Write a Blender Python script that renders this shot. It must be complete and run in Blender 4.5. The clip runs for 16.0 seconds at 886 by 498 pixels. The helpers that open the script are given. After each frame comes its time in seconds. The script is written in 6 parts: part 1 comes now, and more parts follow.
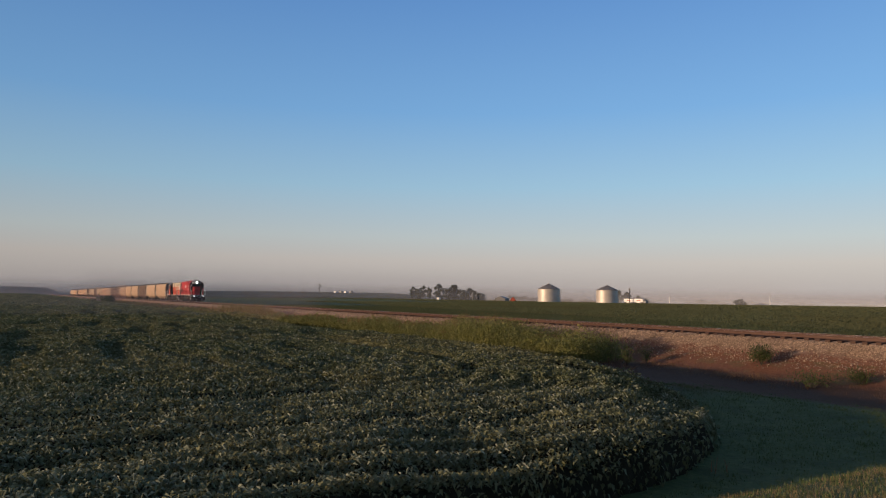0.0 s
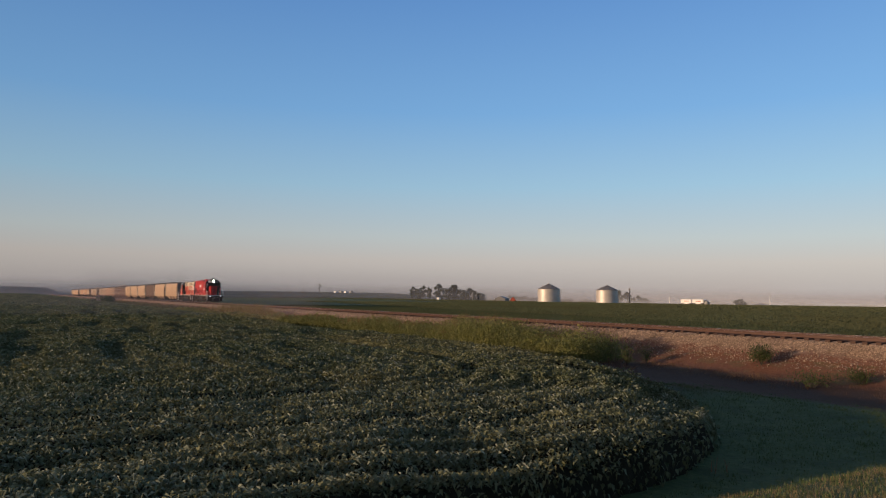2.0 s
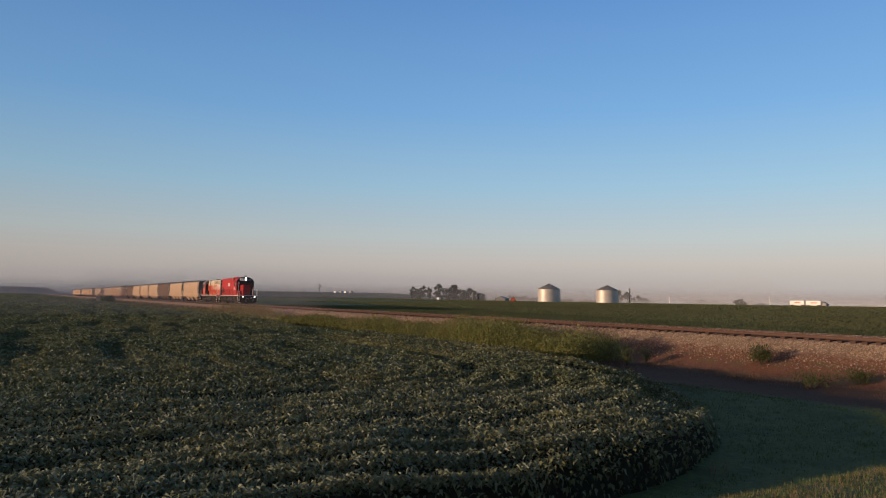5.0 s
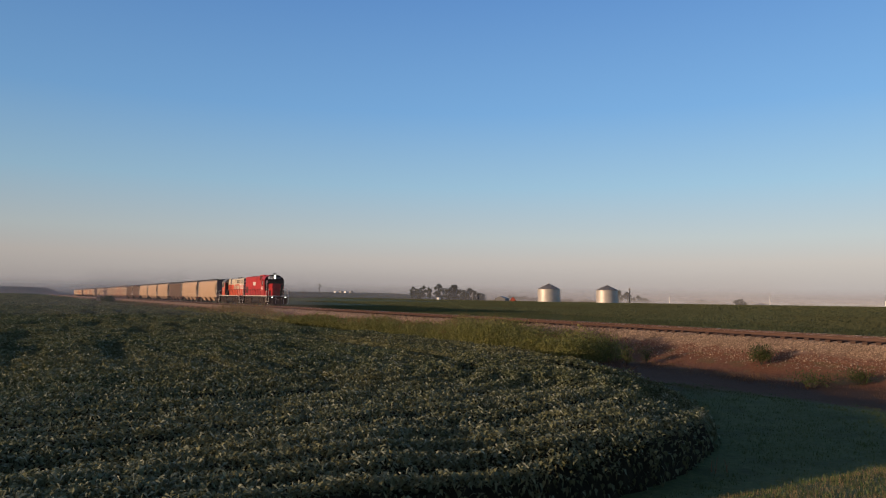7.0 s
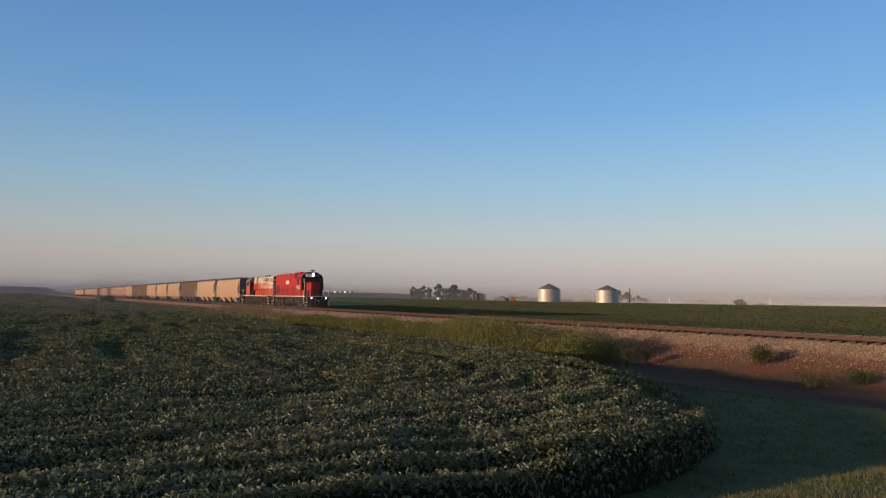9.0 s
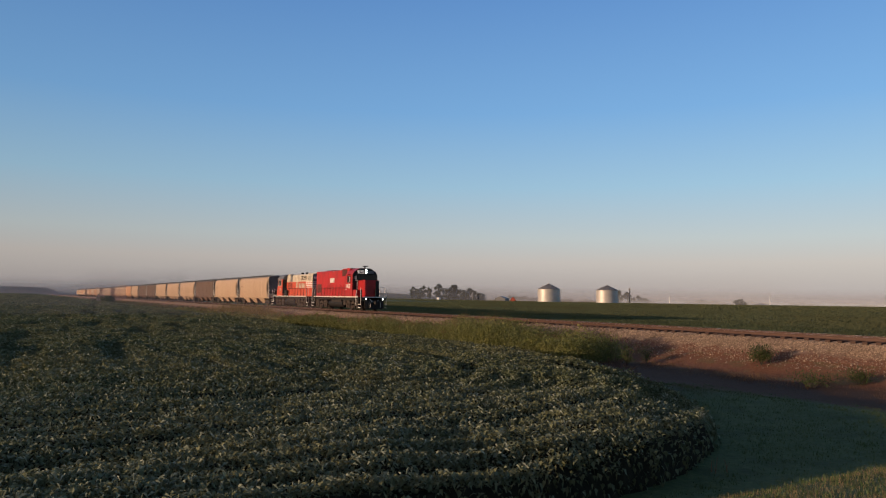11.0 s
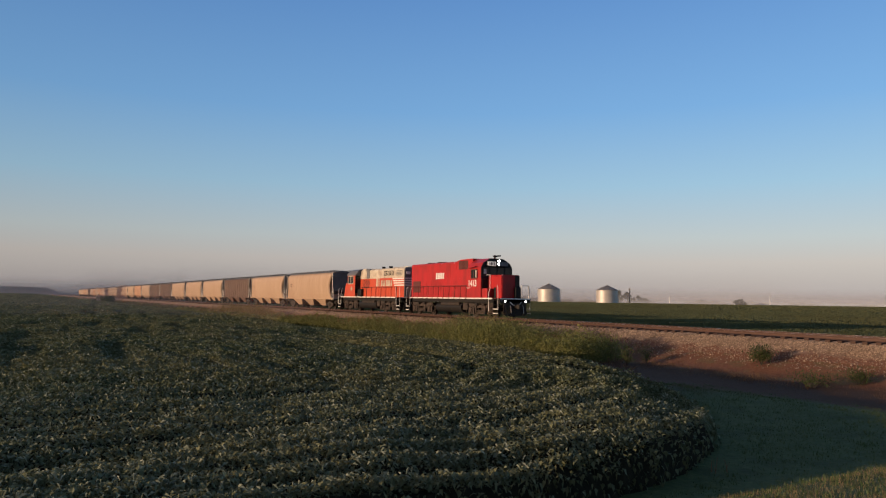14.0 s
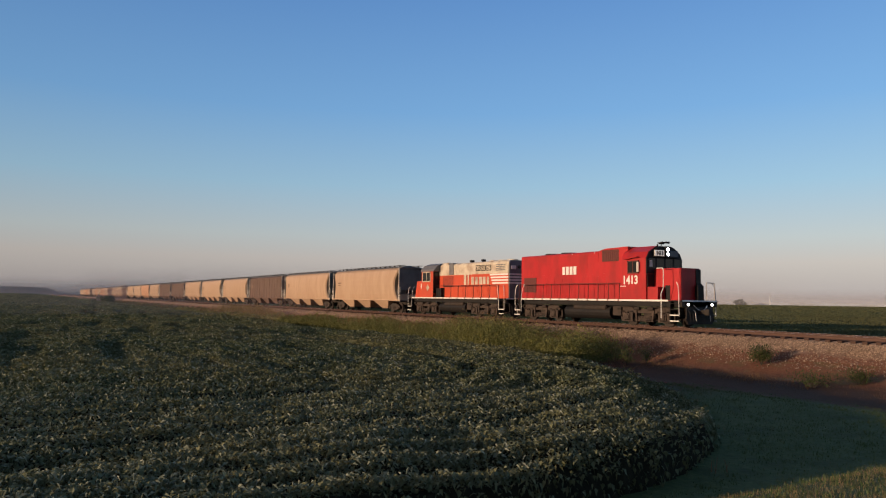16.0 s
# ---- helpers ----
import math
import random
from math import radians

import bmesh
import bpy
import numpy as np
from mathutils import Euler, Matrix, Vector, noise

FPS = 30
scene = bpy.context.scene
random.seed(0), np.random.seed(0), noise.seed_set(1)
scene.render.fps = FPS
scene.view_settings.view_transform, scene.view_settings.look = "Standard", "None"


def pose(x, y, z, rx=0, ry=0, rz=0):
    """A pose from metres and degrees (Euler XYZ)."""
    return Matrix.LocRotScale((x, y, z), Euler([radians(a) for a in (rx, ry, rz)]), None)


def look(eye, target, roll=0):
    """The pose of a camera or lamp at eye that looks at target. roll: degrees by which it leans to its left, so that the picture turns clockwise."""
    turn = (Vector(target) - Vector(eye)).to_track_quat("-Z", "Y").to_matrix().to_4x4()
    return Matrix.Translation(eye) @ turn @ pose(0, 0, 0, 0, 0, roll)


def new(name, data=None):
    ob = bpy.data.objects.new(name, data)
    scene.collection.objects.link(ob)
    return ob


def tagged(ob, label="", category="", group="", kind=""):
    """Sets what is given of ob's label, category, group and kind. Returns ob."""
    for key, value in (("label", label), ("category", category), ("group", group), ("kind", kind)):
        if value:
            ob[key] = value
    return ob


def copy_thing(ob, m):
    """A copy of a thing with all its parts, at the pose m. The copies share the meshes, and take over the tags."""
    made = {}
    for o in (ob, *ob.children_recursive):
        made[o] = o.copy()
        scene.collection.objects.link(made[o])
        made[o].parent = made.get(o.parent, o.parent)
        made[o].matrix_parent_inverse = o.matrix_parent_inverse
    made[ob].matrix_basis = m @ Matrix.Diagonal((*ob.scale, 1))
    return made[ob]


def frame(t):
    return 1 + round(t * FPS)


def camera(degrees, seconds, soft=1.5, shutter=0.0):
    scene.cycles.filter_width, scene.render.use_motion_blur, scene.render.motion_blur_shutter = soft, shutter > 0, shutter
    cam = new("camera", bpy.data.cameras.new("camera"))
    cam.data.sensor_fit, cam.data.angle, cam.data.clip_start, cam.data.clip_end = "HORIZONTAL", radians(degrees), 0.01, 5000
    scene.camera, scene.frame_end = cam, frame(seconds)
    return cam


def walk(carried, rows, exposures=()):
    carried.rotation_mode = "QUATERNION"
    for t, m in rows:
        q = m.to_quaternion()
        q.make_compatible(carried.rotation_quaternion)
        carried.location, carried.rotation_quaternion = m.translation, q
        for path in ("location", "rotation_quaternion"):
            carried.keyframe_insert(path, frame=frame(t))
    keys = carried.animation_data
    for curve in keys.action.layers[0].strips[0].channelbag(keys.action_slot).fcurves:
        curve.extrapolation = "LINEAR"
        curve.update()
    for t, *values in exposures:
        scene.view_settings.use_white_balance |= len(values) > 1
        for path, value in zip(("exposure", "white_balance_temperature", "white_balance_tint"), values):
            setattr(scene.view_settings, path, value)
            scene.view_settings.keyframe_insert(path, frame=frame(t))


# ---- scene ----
# ---------------------------------------------------------------- camera: it stands still on the road verge
EYE = (0.0, 0.0, 1.35)          # rail top is z = 0, the train runs along +x
cam = camera(65.03, 16.0, soft=1.18)
POSE = look(EYE, (-85.806, 50.841, 8.594), 0.888)
walk(cam, [(0.0, POSE), (16.0, POSE)], exposures=[(0.0, 0.0), (16.0, 0.0)])

# ---------------------------------------------------------------- world and sun
SUN_EL = 6.3                    # low morning sun behind the camera's left shoulder
SUN_TURN = -11.0               # degrees by which it stands off the track's normal, towards +x

SUN_WAY = Vector((math.sin(radians(SUN_TURN)) * math.cos(radians(SUN_EL)), -math.cos(radians(SUN_TURN)) * math.cos(radians(SUN_EL)), math.sin(radians(SUN_EL))))


def make_world():
    w = bpy.data.worlds.new("sky")
    w.use_nodes = True
    nt = w.node_tree
    bg = nt.nodes["Background"]
    sky = nt.nodes.new("ShaderNodeTexSky")
    sky.sky_type = "NISHITA"
    sky.sun_disc = False
    sky.sun_elevation = radians(SUN_EL)
    sky.sun_rotation = radians(180.0 - SUN_TURN)
    sky.air_density, sky.dust_density, sky.ozone_density = 1.0, 0.6, 2.0
    # clear morning air: rosy grey over the horizon, pale blue, deeper blue above
    co = nt.nodes.new("ShaderNodeTexCoord")
    sep = nt.nodes.new("ShaderNodeSeparateXYZ")
    nt.links.new(co.outputs["Generated"], sep.inputs[0])
    rp = nt.nodes.new("ShaderNodeValToRGB")
    nt.links.new(sep.outputs[2], rp.inputs[0])
    stops = [(0.0, (0.375, 0.352, 0.370)), (0.022, (0.408, 0.370, 0.377)), (0.055, (0.497, 0.448, 0.432)), (0.088, (0.466, 0.505, 0.520)),
             (0.160, (0.312, 0.494, 0.645)), (0.262, (0.180, 0.385, 0.680)), (0.405, (0.115, 0.275, 0.590)), (0.58, (0.080, 0.160, 0.310)), (1.0, (0.060, 0.092, 0.150))]
    while len(rp.color_ramp.elements) < len(stops):
        rp.color_ramp.elements.new(0.5)
    for e, (at, c) in zip(rp.color_ramp.elements, stops):
        e.position, e.color = at, (*c, 1)
    dim = nt.nodes.new("ShaderNodeVectorMath")
    dim.operation = "SCALE"
    nt.links.new(sky.outputs[0], dim.inputs[0])
    dim.inputs["Scale"].default_value = 0.12
    mx = nt.nodes.new("ShaderNodeMix")
    mx.data_type = "RGBA"
    mx.inputs[0].default_value = 0.85
    nt.links.new(dim.outputs[0], mx.inputs[6])
    nt.links.new(rp.outputs[0], mx.inputs[7])
    # warm glow round the low sun
    dot = nt.nodes.new("ShaderNodeVectorMath")
    dot.operation = "DOT_PRODUCT"
    nt.links.new(co.outputs["Generated"], dot.inputs[0])
    dot.inputs[1].default_value = SUN_WAY
    near = nt.nodes.new("ShaderNodeMapRange")
    near.interpolation_type = "SMOOTHSTEP"
    nt.links.new(dot.outputs["Value"], near.inputs[0])
    near.inputs[1].default_value, near.inputs[2].default_value, near.inputs[4].default_value = 0.35, 1.0, 0.45
    gl = nt.nodes.new("ShaderNodeMix")
    gl.data_type = "RGBA"
    nt.links.new(near.outputs[0], gl.inputs[0])
    nt.links.new(mx.outputs[2], gl.inputs[6])
    gl.inputs[7].default_value = (1.15, 0.72, 0.36, 1)
    nt.links.new(gl.outputs[2], bg.inputs[0])
    # the air is a little brighter away from the sun
    away = nt.nodes.new("ShaderNodeVectorMath")
    away.operation = "DOT_PRODUCT"
    nt.links.new(co.outputs["Generated"], away.inputs[0])
    away.inputs[1].default_value = (-0.10, 0.356, 0.0)
    amount = nt.nodes.new("ShaderNodeMath")
    amount.operation = "MULTIPLY_ADD"
    nt.links.new(away.outputs["Value"], amount.inputs[0])
    amount.inputs[1].default_value, amount.inputs[2].default_value = 1.0, 0.85
    nt.links.new(amount.outputs[0], bg.inputs[1])
    scene.world = w


make_world()
sun_data = bpy.data.lights.new("sun", "SUN")
sun_data.energy, sun_data.angle, sun_data.color = 4.2, radians(0.6), (1.0, 0.70, 0.47)
sun = new("sun", sun_data)
sun.matrix_world = look(SUN_WAY * 100, (0, 0, 0))

# ---------------------------------------------------------------- plan
TRACK_Y = 31.85
FIELD_Z = -1.30
CROP_H = 0.75


def smooth(a, b, v):
    u = np.clip((v - a) / (b - a), 0, 1)
    return u * u * (3 - 2 * u)


def bumps(x, y, k, seed=0.0):
    """Cheap smooth noise on arrays, about -1 to 1."""
    a = np.sin(x * k + 1.3 * np.sin(y * k * 0.7 + seed) + seed) * np.cos(y * k * 1.13 + 0.9 * np.sin(x * k * 0.6 - seed))
    b = np.sin((x * 0.8 + y * 0.6) * k * 2.3 + seed * 2.1) * np.cos((y * 0.8 - x * 0.6) * k * 1.9 + 1.7 * seed)
    return 0.65 * a + 0.35 * b


def terrain(x, y):
    """Height of the ground."""
    x, y = np.asarray(x, float), np.asarray(y, float)
    d = np.abs(y - TRACK_Y)
    z = np.full(np.broadcast(x, y).shape, FIELD_Z)
    bank = np.interp(d, [0, 1.15, 1.36, 1.8, 3.2, 5.3, 7.2, 10.5, 14.0], [-0.235, -0.26, -0.325, -0.41, -1.02, -1.56, -1.66, -1.60, FIELD_Z])
    z = np.where(d < 14, bank, z)
    z = z + np.where(d > 3.4, 0.03, 0.0) * bumps(x, y, 1.1, 2.0) * smooth(3.4, 5, d)
    # road verge under the camera
    z = z + 1.0 * (1 - smooth(3.3, 9.4, np.hypot(x * 1.0 - 1.35, y * 0.22))) * smooth(-7.2, -5.4, x) * (1 - smooth(14, 24, y))
    # land behind the track: a slow rise, then lower country to one side and a low ridge to the other
    r = np.hypot(x, y)
    az = np.degrees(np.arctan2(y, -x))
    rise = 1.55 * smooth(60, 340, r) * smooth(5, 14, d) * smooth(6, 22, az)
    drop = -9.0 * smooth(720, 1500, r) * smooth(36, 46, az)
    ridge = 11.0 * smooth(350, 1300, r) * (1 - smooth(25, 36, az)) * smooth(3.0, 9.0, az)
    far_ridge = (6.0 * (1 - smooth(1.4, 4.5, az)) + 11.5 * (1 - smooth(0.9, 2.0, az))) * smooth(1200, 2100, r) * smooth(-30, -12, az)
    swell = 1.25 * smooth(170, 620, r) * smooth(20, 2, y) * smooth(-40, -10, az)
    return z + rise + drop + ridge + far_ridge + swell + 0.4 * bumps(x, y, 0.011, 1.0) * smooth(150, 500, r) * smooth(8, 60, d)


# ---------------------------------------------------------------- materials
def nodes_of(name):
    m = bpy.data.materials.new(name)
    m.use_nodes = True
    nt = m.node_tree
    return m, nt, nt.nodes["Principled BSDF"]


def add(nt, kind, **values):
    n = nt.nodes.new(kind)
    for key, value in values.items():
        n.inputs[key].default_value = value
    return n


def mixed(nt, fac, a, b, blend="MIX"):
    """A colour mix; fac, a and b are sockets or values."""
    n = nt.nodes.new("ShaderNodeMix")
    n.data_type, n.blend_type = "RGBA", blend
    for socket, value in ((n.inputs[0], fac), (n.inputs[6], a), (n.inputs[7], b)):
        if isinstance(value, bpy.types.NodeSocket):
            nt.links.new(value, socket)
        elif isinstance(value, (int, float)):
            socket.default_value = value
        else:
            socket.default_value = (*value, 1) if len(value) == 3 else value
    return n.outputs[2]


def ramp(nt, source, lo, hi):
    n = nt.nodes.new("ShaderNodeMapRange")
    nt.links.new(source, n.inputs[0])
    n.inputs[1].default_value, n.inputs[2].default_value = lo, hi
    return n.outputs[0]


def noise_of(nt, scale, detail=4.0, stretch=None, world=False):
    n = add(nt, "ShaderNodeTexNoise", Scale=scale, Detail=detail, Roughness=0.6)
    if world:
        source = nt.nodes.new("ShaderNodeNewGeometry").outputs["Position"]
    else:
        source = nt.nodes.new("ShaderNodeTexCoord").outputs["Object"]
    if stretch:
        mp = nt.nodes.new("ShaderNodeMapping")
        mp.inputs["Scale"].default_value = stretch
        nt.links.new(source, mp.inputs[0])
        source = mp.outputs[0]
    nt.links.new(source, n.inputs["Vector"])
    return n.outputs[0]


def surface(name, c1, c2, scale=3.0, rough=0.6, metal=0.0, dirt=None, dirt_amount=0.4, dirt_scale=0.6,
            bump=0.15, stretch=None, world=False, random_tone=0.0, spec=0.5, island=False):
    """A procedural surface: grain between c1 and c2, stains of colour dirt, relief."""
    m, nt, p = nodes_of(name)
    grain = noise_of(nt, scale, 6.0, stretch, world)
    col = mixed(nt, ramp(nt, grain, 0.3, 0.7), c1, c2)
    if dirt:
        stain = noise_of(nt, dirt_scale, 5.0, stretch, world)
        fac = nt.nodes.new("ShaderNodeMath")
        fac.operation = "MULTIPLY"
        nt.links.new(ramp(nt, stain, 0.42, 0.72), fac.inputs[0])
        fac.inputs[1].default_value = dirt_amount
        col = mixed(nt, fac.outputs[0], col, dirt)
    if random_tone:
        info = nt.nodes.new("ShaderNodeObjectInfo")
        tone = nt.nodes.new("ShaderNodeMapRange")
        if island:
            info = nt.nodes.new("ShaderNodeNewGeometry")
        nt.links.new(info.outputs["Random Per Island" if island else "Random"], tone.inputs[0])
        tone.inputs[3].default_value, tone.inputs[4].default_value = 1 - random_tone, 1 + random_tone
        hsv = nt.nodes.new("ShaderNodeHueSaturation")
        nt.links.new(tone.outputs[0], hsv.inputs["Value"])
        nt.links.new(col, hsv.inputs["Color"])
        col = hsv.outputs[0]
    nt.links.new(col, p.inputs["Base Color"])
    p.inputs["Roughness"].default_value = rough
    p.inputs["Metallic"].default_value = metal
    p.inputs["Specular IOR Level"].default_value = spec
    if bump:
        b = nt.nodes.new("ShaderNodeBump")
        b.inputs["Strength"].default_value = bump
        b.inputs["Distance"].default_value = 0.02
        nt.links.new(grain, b.inputs["Height"])
        nt.links.new(b.outputs[0], p.inputs["Normal"])
    return m


def foliage(name, dark, light, rough=0.5, through_light=0.3, spec=0.4, patch=None, patch_scale=0.25, pick=1.0):
    """Leaves: each one its own tone; some light passes through."""
    m, nt, p = nodes_of(name)
    geo = nt.nodes.new("ShaderNodeNewGeometry")
    sharp = nt.nodes.new("ShaderNodeMath")
    sharp.operation = "POWER"
    nt.links.new(geo.outputs["Random Per Island"], sharp.inputs[0])
    sharp.inputs[1].default_value = pick
    col = mixed(nt, sharp.outputs[0], dark, light)
    if patch:
        col = mixed(nt, ramp(nt, noise_of(nt, patch_scale, 3.0, None, True), 0.4, 0.65), col, mixed(nt, 0.5, col, patch))
    nt.links.new(col, p.inputs["Base Color"])
    p.inputs["Roughness"].default_value = rough
    p.inputs["Specular IOR Level"].default_value = spec
    tr = nt.nodes.new("ShaderNodeBsdfTranslucent")
    nt.links.new(col, tr.inputs[0])
    mx = nt.nodes.new("ShaderNodeMixShader")
    mx.inputs[0].default_value = through_light
    out = nt.nodes["Material Output"]
    nt.links.new(p.outputs[0], mx.inputs[1])
    nt.links.new(tr.outputs[0], mx.inputs[2])
    nt.links.new(mx.outputs[0], out.inputs[0])
    return m


def glow(name, colour, strength):
    m, nt, p = nodes_of(name)
    p.inputs["Base Color"].default_value = (0.8, 0.8, 0.8, 1)
    p.inputs["Emission Color"].default_value = (*colour, 1)
    p.inputs["Emission Strength"].default_value = strength
    return m


def ground_material():
    """Soil under the crop, mown grass, red earth along the railway, green field behind."""
    m, nt, p = nodes_of("ground_earth_and_grass")
    pos = nt.nodes.new("ShaderNodeNewGeometry").outputs["Position"]
    sep = nt.nodes.new("ShaderNodeSeparateXYZ")
    nt.links.new(pos, sep.inputs[0])
    fine, mid, big = noise_of(nt, 9.0, 6, None, True), noise_of(nt, 0.9, 5, None, True), noise_of(nt, 0.03, 4, None, True)

    def math_node(op, a, b=0.0):
        n = nt.nodes.new("ShaderNodeMath")
        n.operation = op
        for socket, value in ((n.inputs[0], a), (n.inputs[1], b)):
            if isinstance(value, bpy.types.NodeSocket):
                nt.links.new(value, socket)
            else:
                socket.default_value = value
        return n.outputs[0]

    wob = math_node("MULTIPLY", math_node("SUBTRACT", mid, 0.5), 3.0)
    y = math_node("ADD", sep.outputs[1], wob)
    x = math_node("ADD", sep.outputs[0], wob)
    grass = mixed(nt, ramp(nt, fine, 0.35, 0.65), (0.050, 0.082, 0.029), (0.086, 0.120, 0.045))
    grass = mixed(nt, ramp(nt, mid, 0.52, 0.72), grass, (0.040, 0.060, 0.023))
    earth = mixed(nt, ramp(nt, fine, 0.3, 0.7), (0.13, 0.052, 0.028), (0.24, 0.11, 0.060))
    earth = mixed(nt, ramp(nt, mid, 0.5, 0.7), earth, (0.14, 0.11, 0.05))
    soil = mixed(nt, ramp(nt, fine, 0.3, 0.7), (0.030, 0.022, 0.016), (0.055, 0.040, 0.028))
    green = mixed(nt, ramp(nt, fine, 0.3, 0.7), (0.090, 0.098, 0.045), (0.125, 0.132, 0.060))
    green = mixed(nt, ramp(nt, big, 0.35, 0.65), green, (0.070, 0.085, 0.030))
    far = mixed(nt, ramp(nt, big, 0.4, 0.6), (0.055, 0.070, 0.032), (0.13, 0.105, 0.062))
    # ditch bottom: its shade is put into the earth colour, the bank stays brighter
    ditch_zone = mixed(nt, ramp(nt, fine, 0.3, 0.7), (0.050, 0.024, 0.012), (0.095, 0.048, 0.026))
    earth = mixed(nt, ramp(nt, y, 25.2, 26.6), ditch_zone, earth)
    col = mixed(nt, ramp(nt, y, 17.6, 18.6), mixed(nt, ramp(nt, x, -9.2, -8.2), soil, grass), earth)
    near_band = math_node("MULTIPLY", ramp(nt, x, -16.0, -13.0), math_node("SUBTRACT", 1.0, ramp(nt, y, 19.2, 20.6)))
    col = mixed(nt, near_band, col, grass)
    col = mixed(nt, ramp(nt, y, 39.0, 41.0), col, green)
    dist = nt.nodes.new("ShaderNodeVectorMath")
    dist.operation = "LENGTH"
    nt.links.new(pos, dist.inputs[0])
    # far along the line the earth is grown over up to the stones
    grown = math_node("MULTIPLY", math_node("SUBTRACT", 1.0, ramp(nt, x, -115.0, -80.0)), math_node("SUBTRACT", 1.0, ramp(nt, y, 27.0, 28.6)))
    col = mixed(nt, grown, col, green)
    left = math_node("SUBTRACT", 1.0, ramp(nt, y, 14.0, 20.0))
    col = mixed(nt, math_node("MULTIPLY", left, ramp(nt, dist.outputs["Value"], 150.0, 230.0)), col, green)
    col = mixed(nt, ramp(nt, dist.outputs["Value"], 420.0, 520.0), col, far)
    nt.links.new(col, p.inputs["Base Color"])
    p.inputs["Roughness"].default_value = 0.9
    p.inputs["Specular IOR Level"].default_value = 0.2
    b = nt.nodes.new("ShaderNodeBump")
    b.inputs["Strength"].default_value, b.inputs["Distance"].default_value = 0.7, 0.05
    nt.links.new(fine, b.inputs["Height"])
    nt.links.new(b.outputs[0], p.inputs["Normal"])
    return m


M_GROUND = ground_material()
M_STONE = surface("limestone_ballast", (0.235, 0.163, 0.112), (0.43, 0.312, 0.220), 14.0, 0.9, bump=0.3, random_tone=0.5, island=True, dirt=(0.16, 0.10, 0.07), dirt_amount=0.5)


def bed_material():
    """Pale stone on the shoulders, dark oily stone and dust between the rails."""
    m = surface("track_bed_stone", (0.17, 0.112, 0.080), (0.37, 0.258, 0.188), 26.0, 0.95, bump=1.0, world=True)
    nt = m.node_tree
    p = nt.nodes["Principled BSDF"]
    pale = p.inputs["Base Color"].links[0].from_socket
    sep = nt.nodes.new("ShaderNodeSeparateXYZ")
    nt.links.new(nt.nodes.new("ShaderNodeNewGeometry").outputs["Position"], sep.inputs[0])
    off = nt.nodes.new("ShaderNodeMath")
    off.operation = "SUBTRACT"
    nt.links.new(sep.outputs[1], off.inputs[0])
    off.inputs[1].default_value = TRACK_Y
    size = nt.nodes.new("ShaderNodeMath")
    size.operation = "ABSOLUTE"
    nt.links.new(off.outputs[0], size.inputs[0])
    dark = mixed(nt, ramp(nt, noise_of(nt, 14.0, 5, None, True), 0.3, 0.7), (0.050, 0.027, 0.019), (0.105, 0.056, 0.039))
    # the foot of the slope runs out into red earth in uneven tongues
    ragged = nt.nodes.new("ShaderNodeMath")
    ragged.operation = "MULTIPLY_ADD"
    nt.links.new(noise_of(nt, 1.6, 5, None, True), ragged.inputs[0])
    ragged.inputs[1].default_value = 1.8
    nt.links.new(size.outputs[0], ragged.inputs[2])
    earth = mixed(nt, ramp(nt, noise_of(nt, 9.0, 6, None, True), 0.3, 0.7), (0.095, 0.040, 0.023), (0.24, 0.110, 0.062))
    pale = mixed(nt, ramp(nt, ragged.outputs[0], 3.15, 3.7), pale, earth)
    nt.links.new(mixed(nt, ramp(nt, size.outputs[0], 0.72, 1.0), dark, pale), p.inputs["Base Color"])
    return m


M_BED = bed_material()
M_TIE = surface("weathered_tie_wood", (0.042, 0.022, 0.015), (0.080, 0.042, 0.028), 6.0, 0.85, stretch=(6, 1, 6), bump=0.4, random_tone=0.25)
M_RAIL = surface("rusty_rail_steel", (0.045, 0.020, 0.013), (0.085, 0.036, 0.022), 8.0, 0.6, 0.3, bump=0.2)
M_SHINE = surface("worn_rail_head", (0.40, 0.36, 0.33), (0.55, 0.5, 0.46), 5.0, 0.3, 0.9, bump=0.05)
M_SOY = foliage("soybean_leaves", (0.074, 0.096, 0.046), (0.222, 0.246, 0.144), 0.58, 0.14, 0.14, (0.235, 0.215, 0.108), 0.10, 1.5)
M_MASS = surface("soybean_leaf_mass", (0.155, 0.165, 0.082), (0.245, 0.240, 0.130), 5.0, 0.75, dirt=(0.13, 0.115, 0.055), dirt_amount=0.7, dirt_scale=0.09, bump=1.0, world=True, spec=0.1)
# near-black brown: the shade inside the stand is put into this colour
M_CROP_SHADE = surface("soybean_stand_shade", (0.014, 0.013, 0.008), (0.040, 0.034, 0.020), 9.0, 0.95, bump=1.0, world=True, stretch=(1, 1, 0.15), spec=0.05)
M_FIELDMASS = surface("far_crop_mass", (0.135, 0.150, 0.072), (0.165, 0.178, 0.090), 2.0, 0.8, dirt=(0.13, 0.135, 0.060), dirt_amount=0.6, dirt_scale=0.04, bump=0.6, world=True, spec=0.05)
M_FIELD = foliage("far_crop_leaves", (0.145, 0.158, 0.078), (0.168, 0.180, 0.092), 0.8, 0.4, 0.05, (0.14, 0.125, 0.055), 0.03)
M_SHADOW_STRIP = foliage("shadow_strip_leaves", (0.116, 0.134, 0.065), (0.134, 0.152, 0.077), 0.8, 0.35, 0.05, (0.10, 0.105, 0.05), 0.05)
M_LEAF_GLINT = foliage("leaf_highlight_tone", (0.155, 0.182, 0.117), (0.37, 0.395, 0.30), 0.5, 0.25, 0.25)
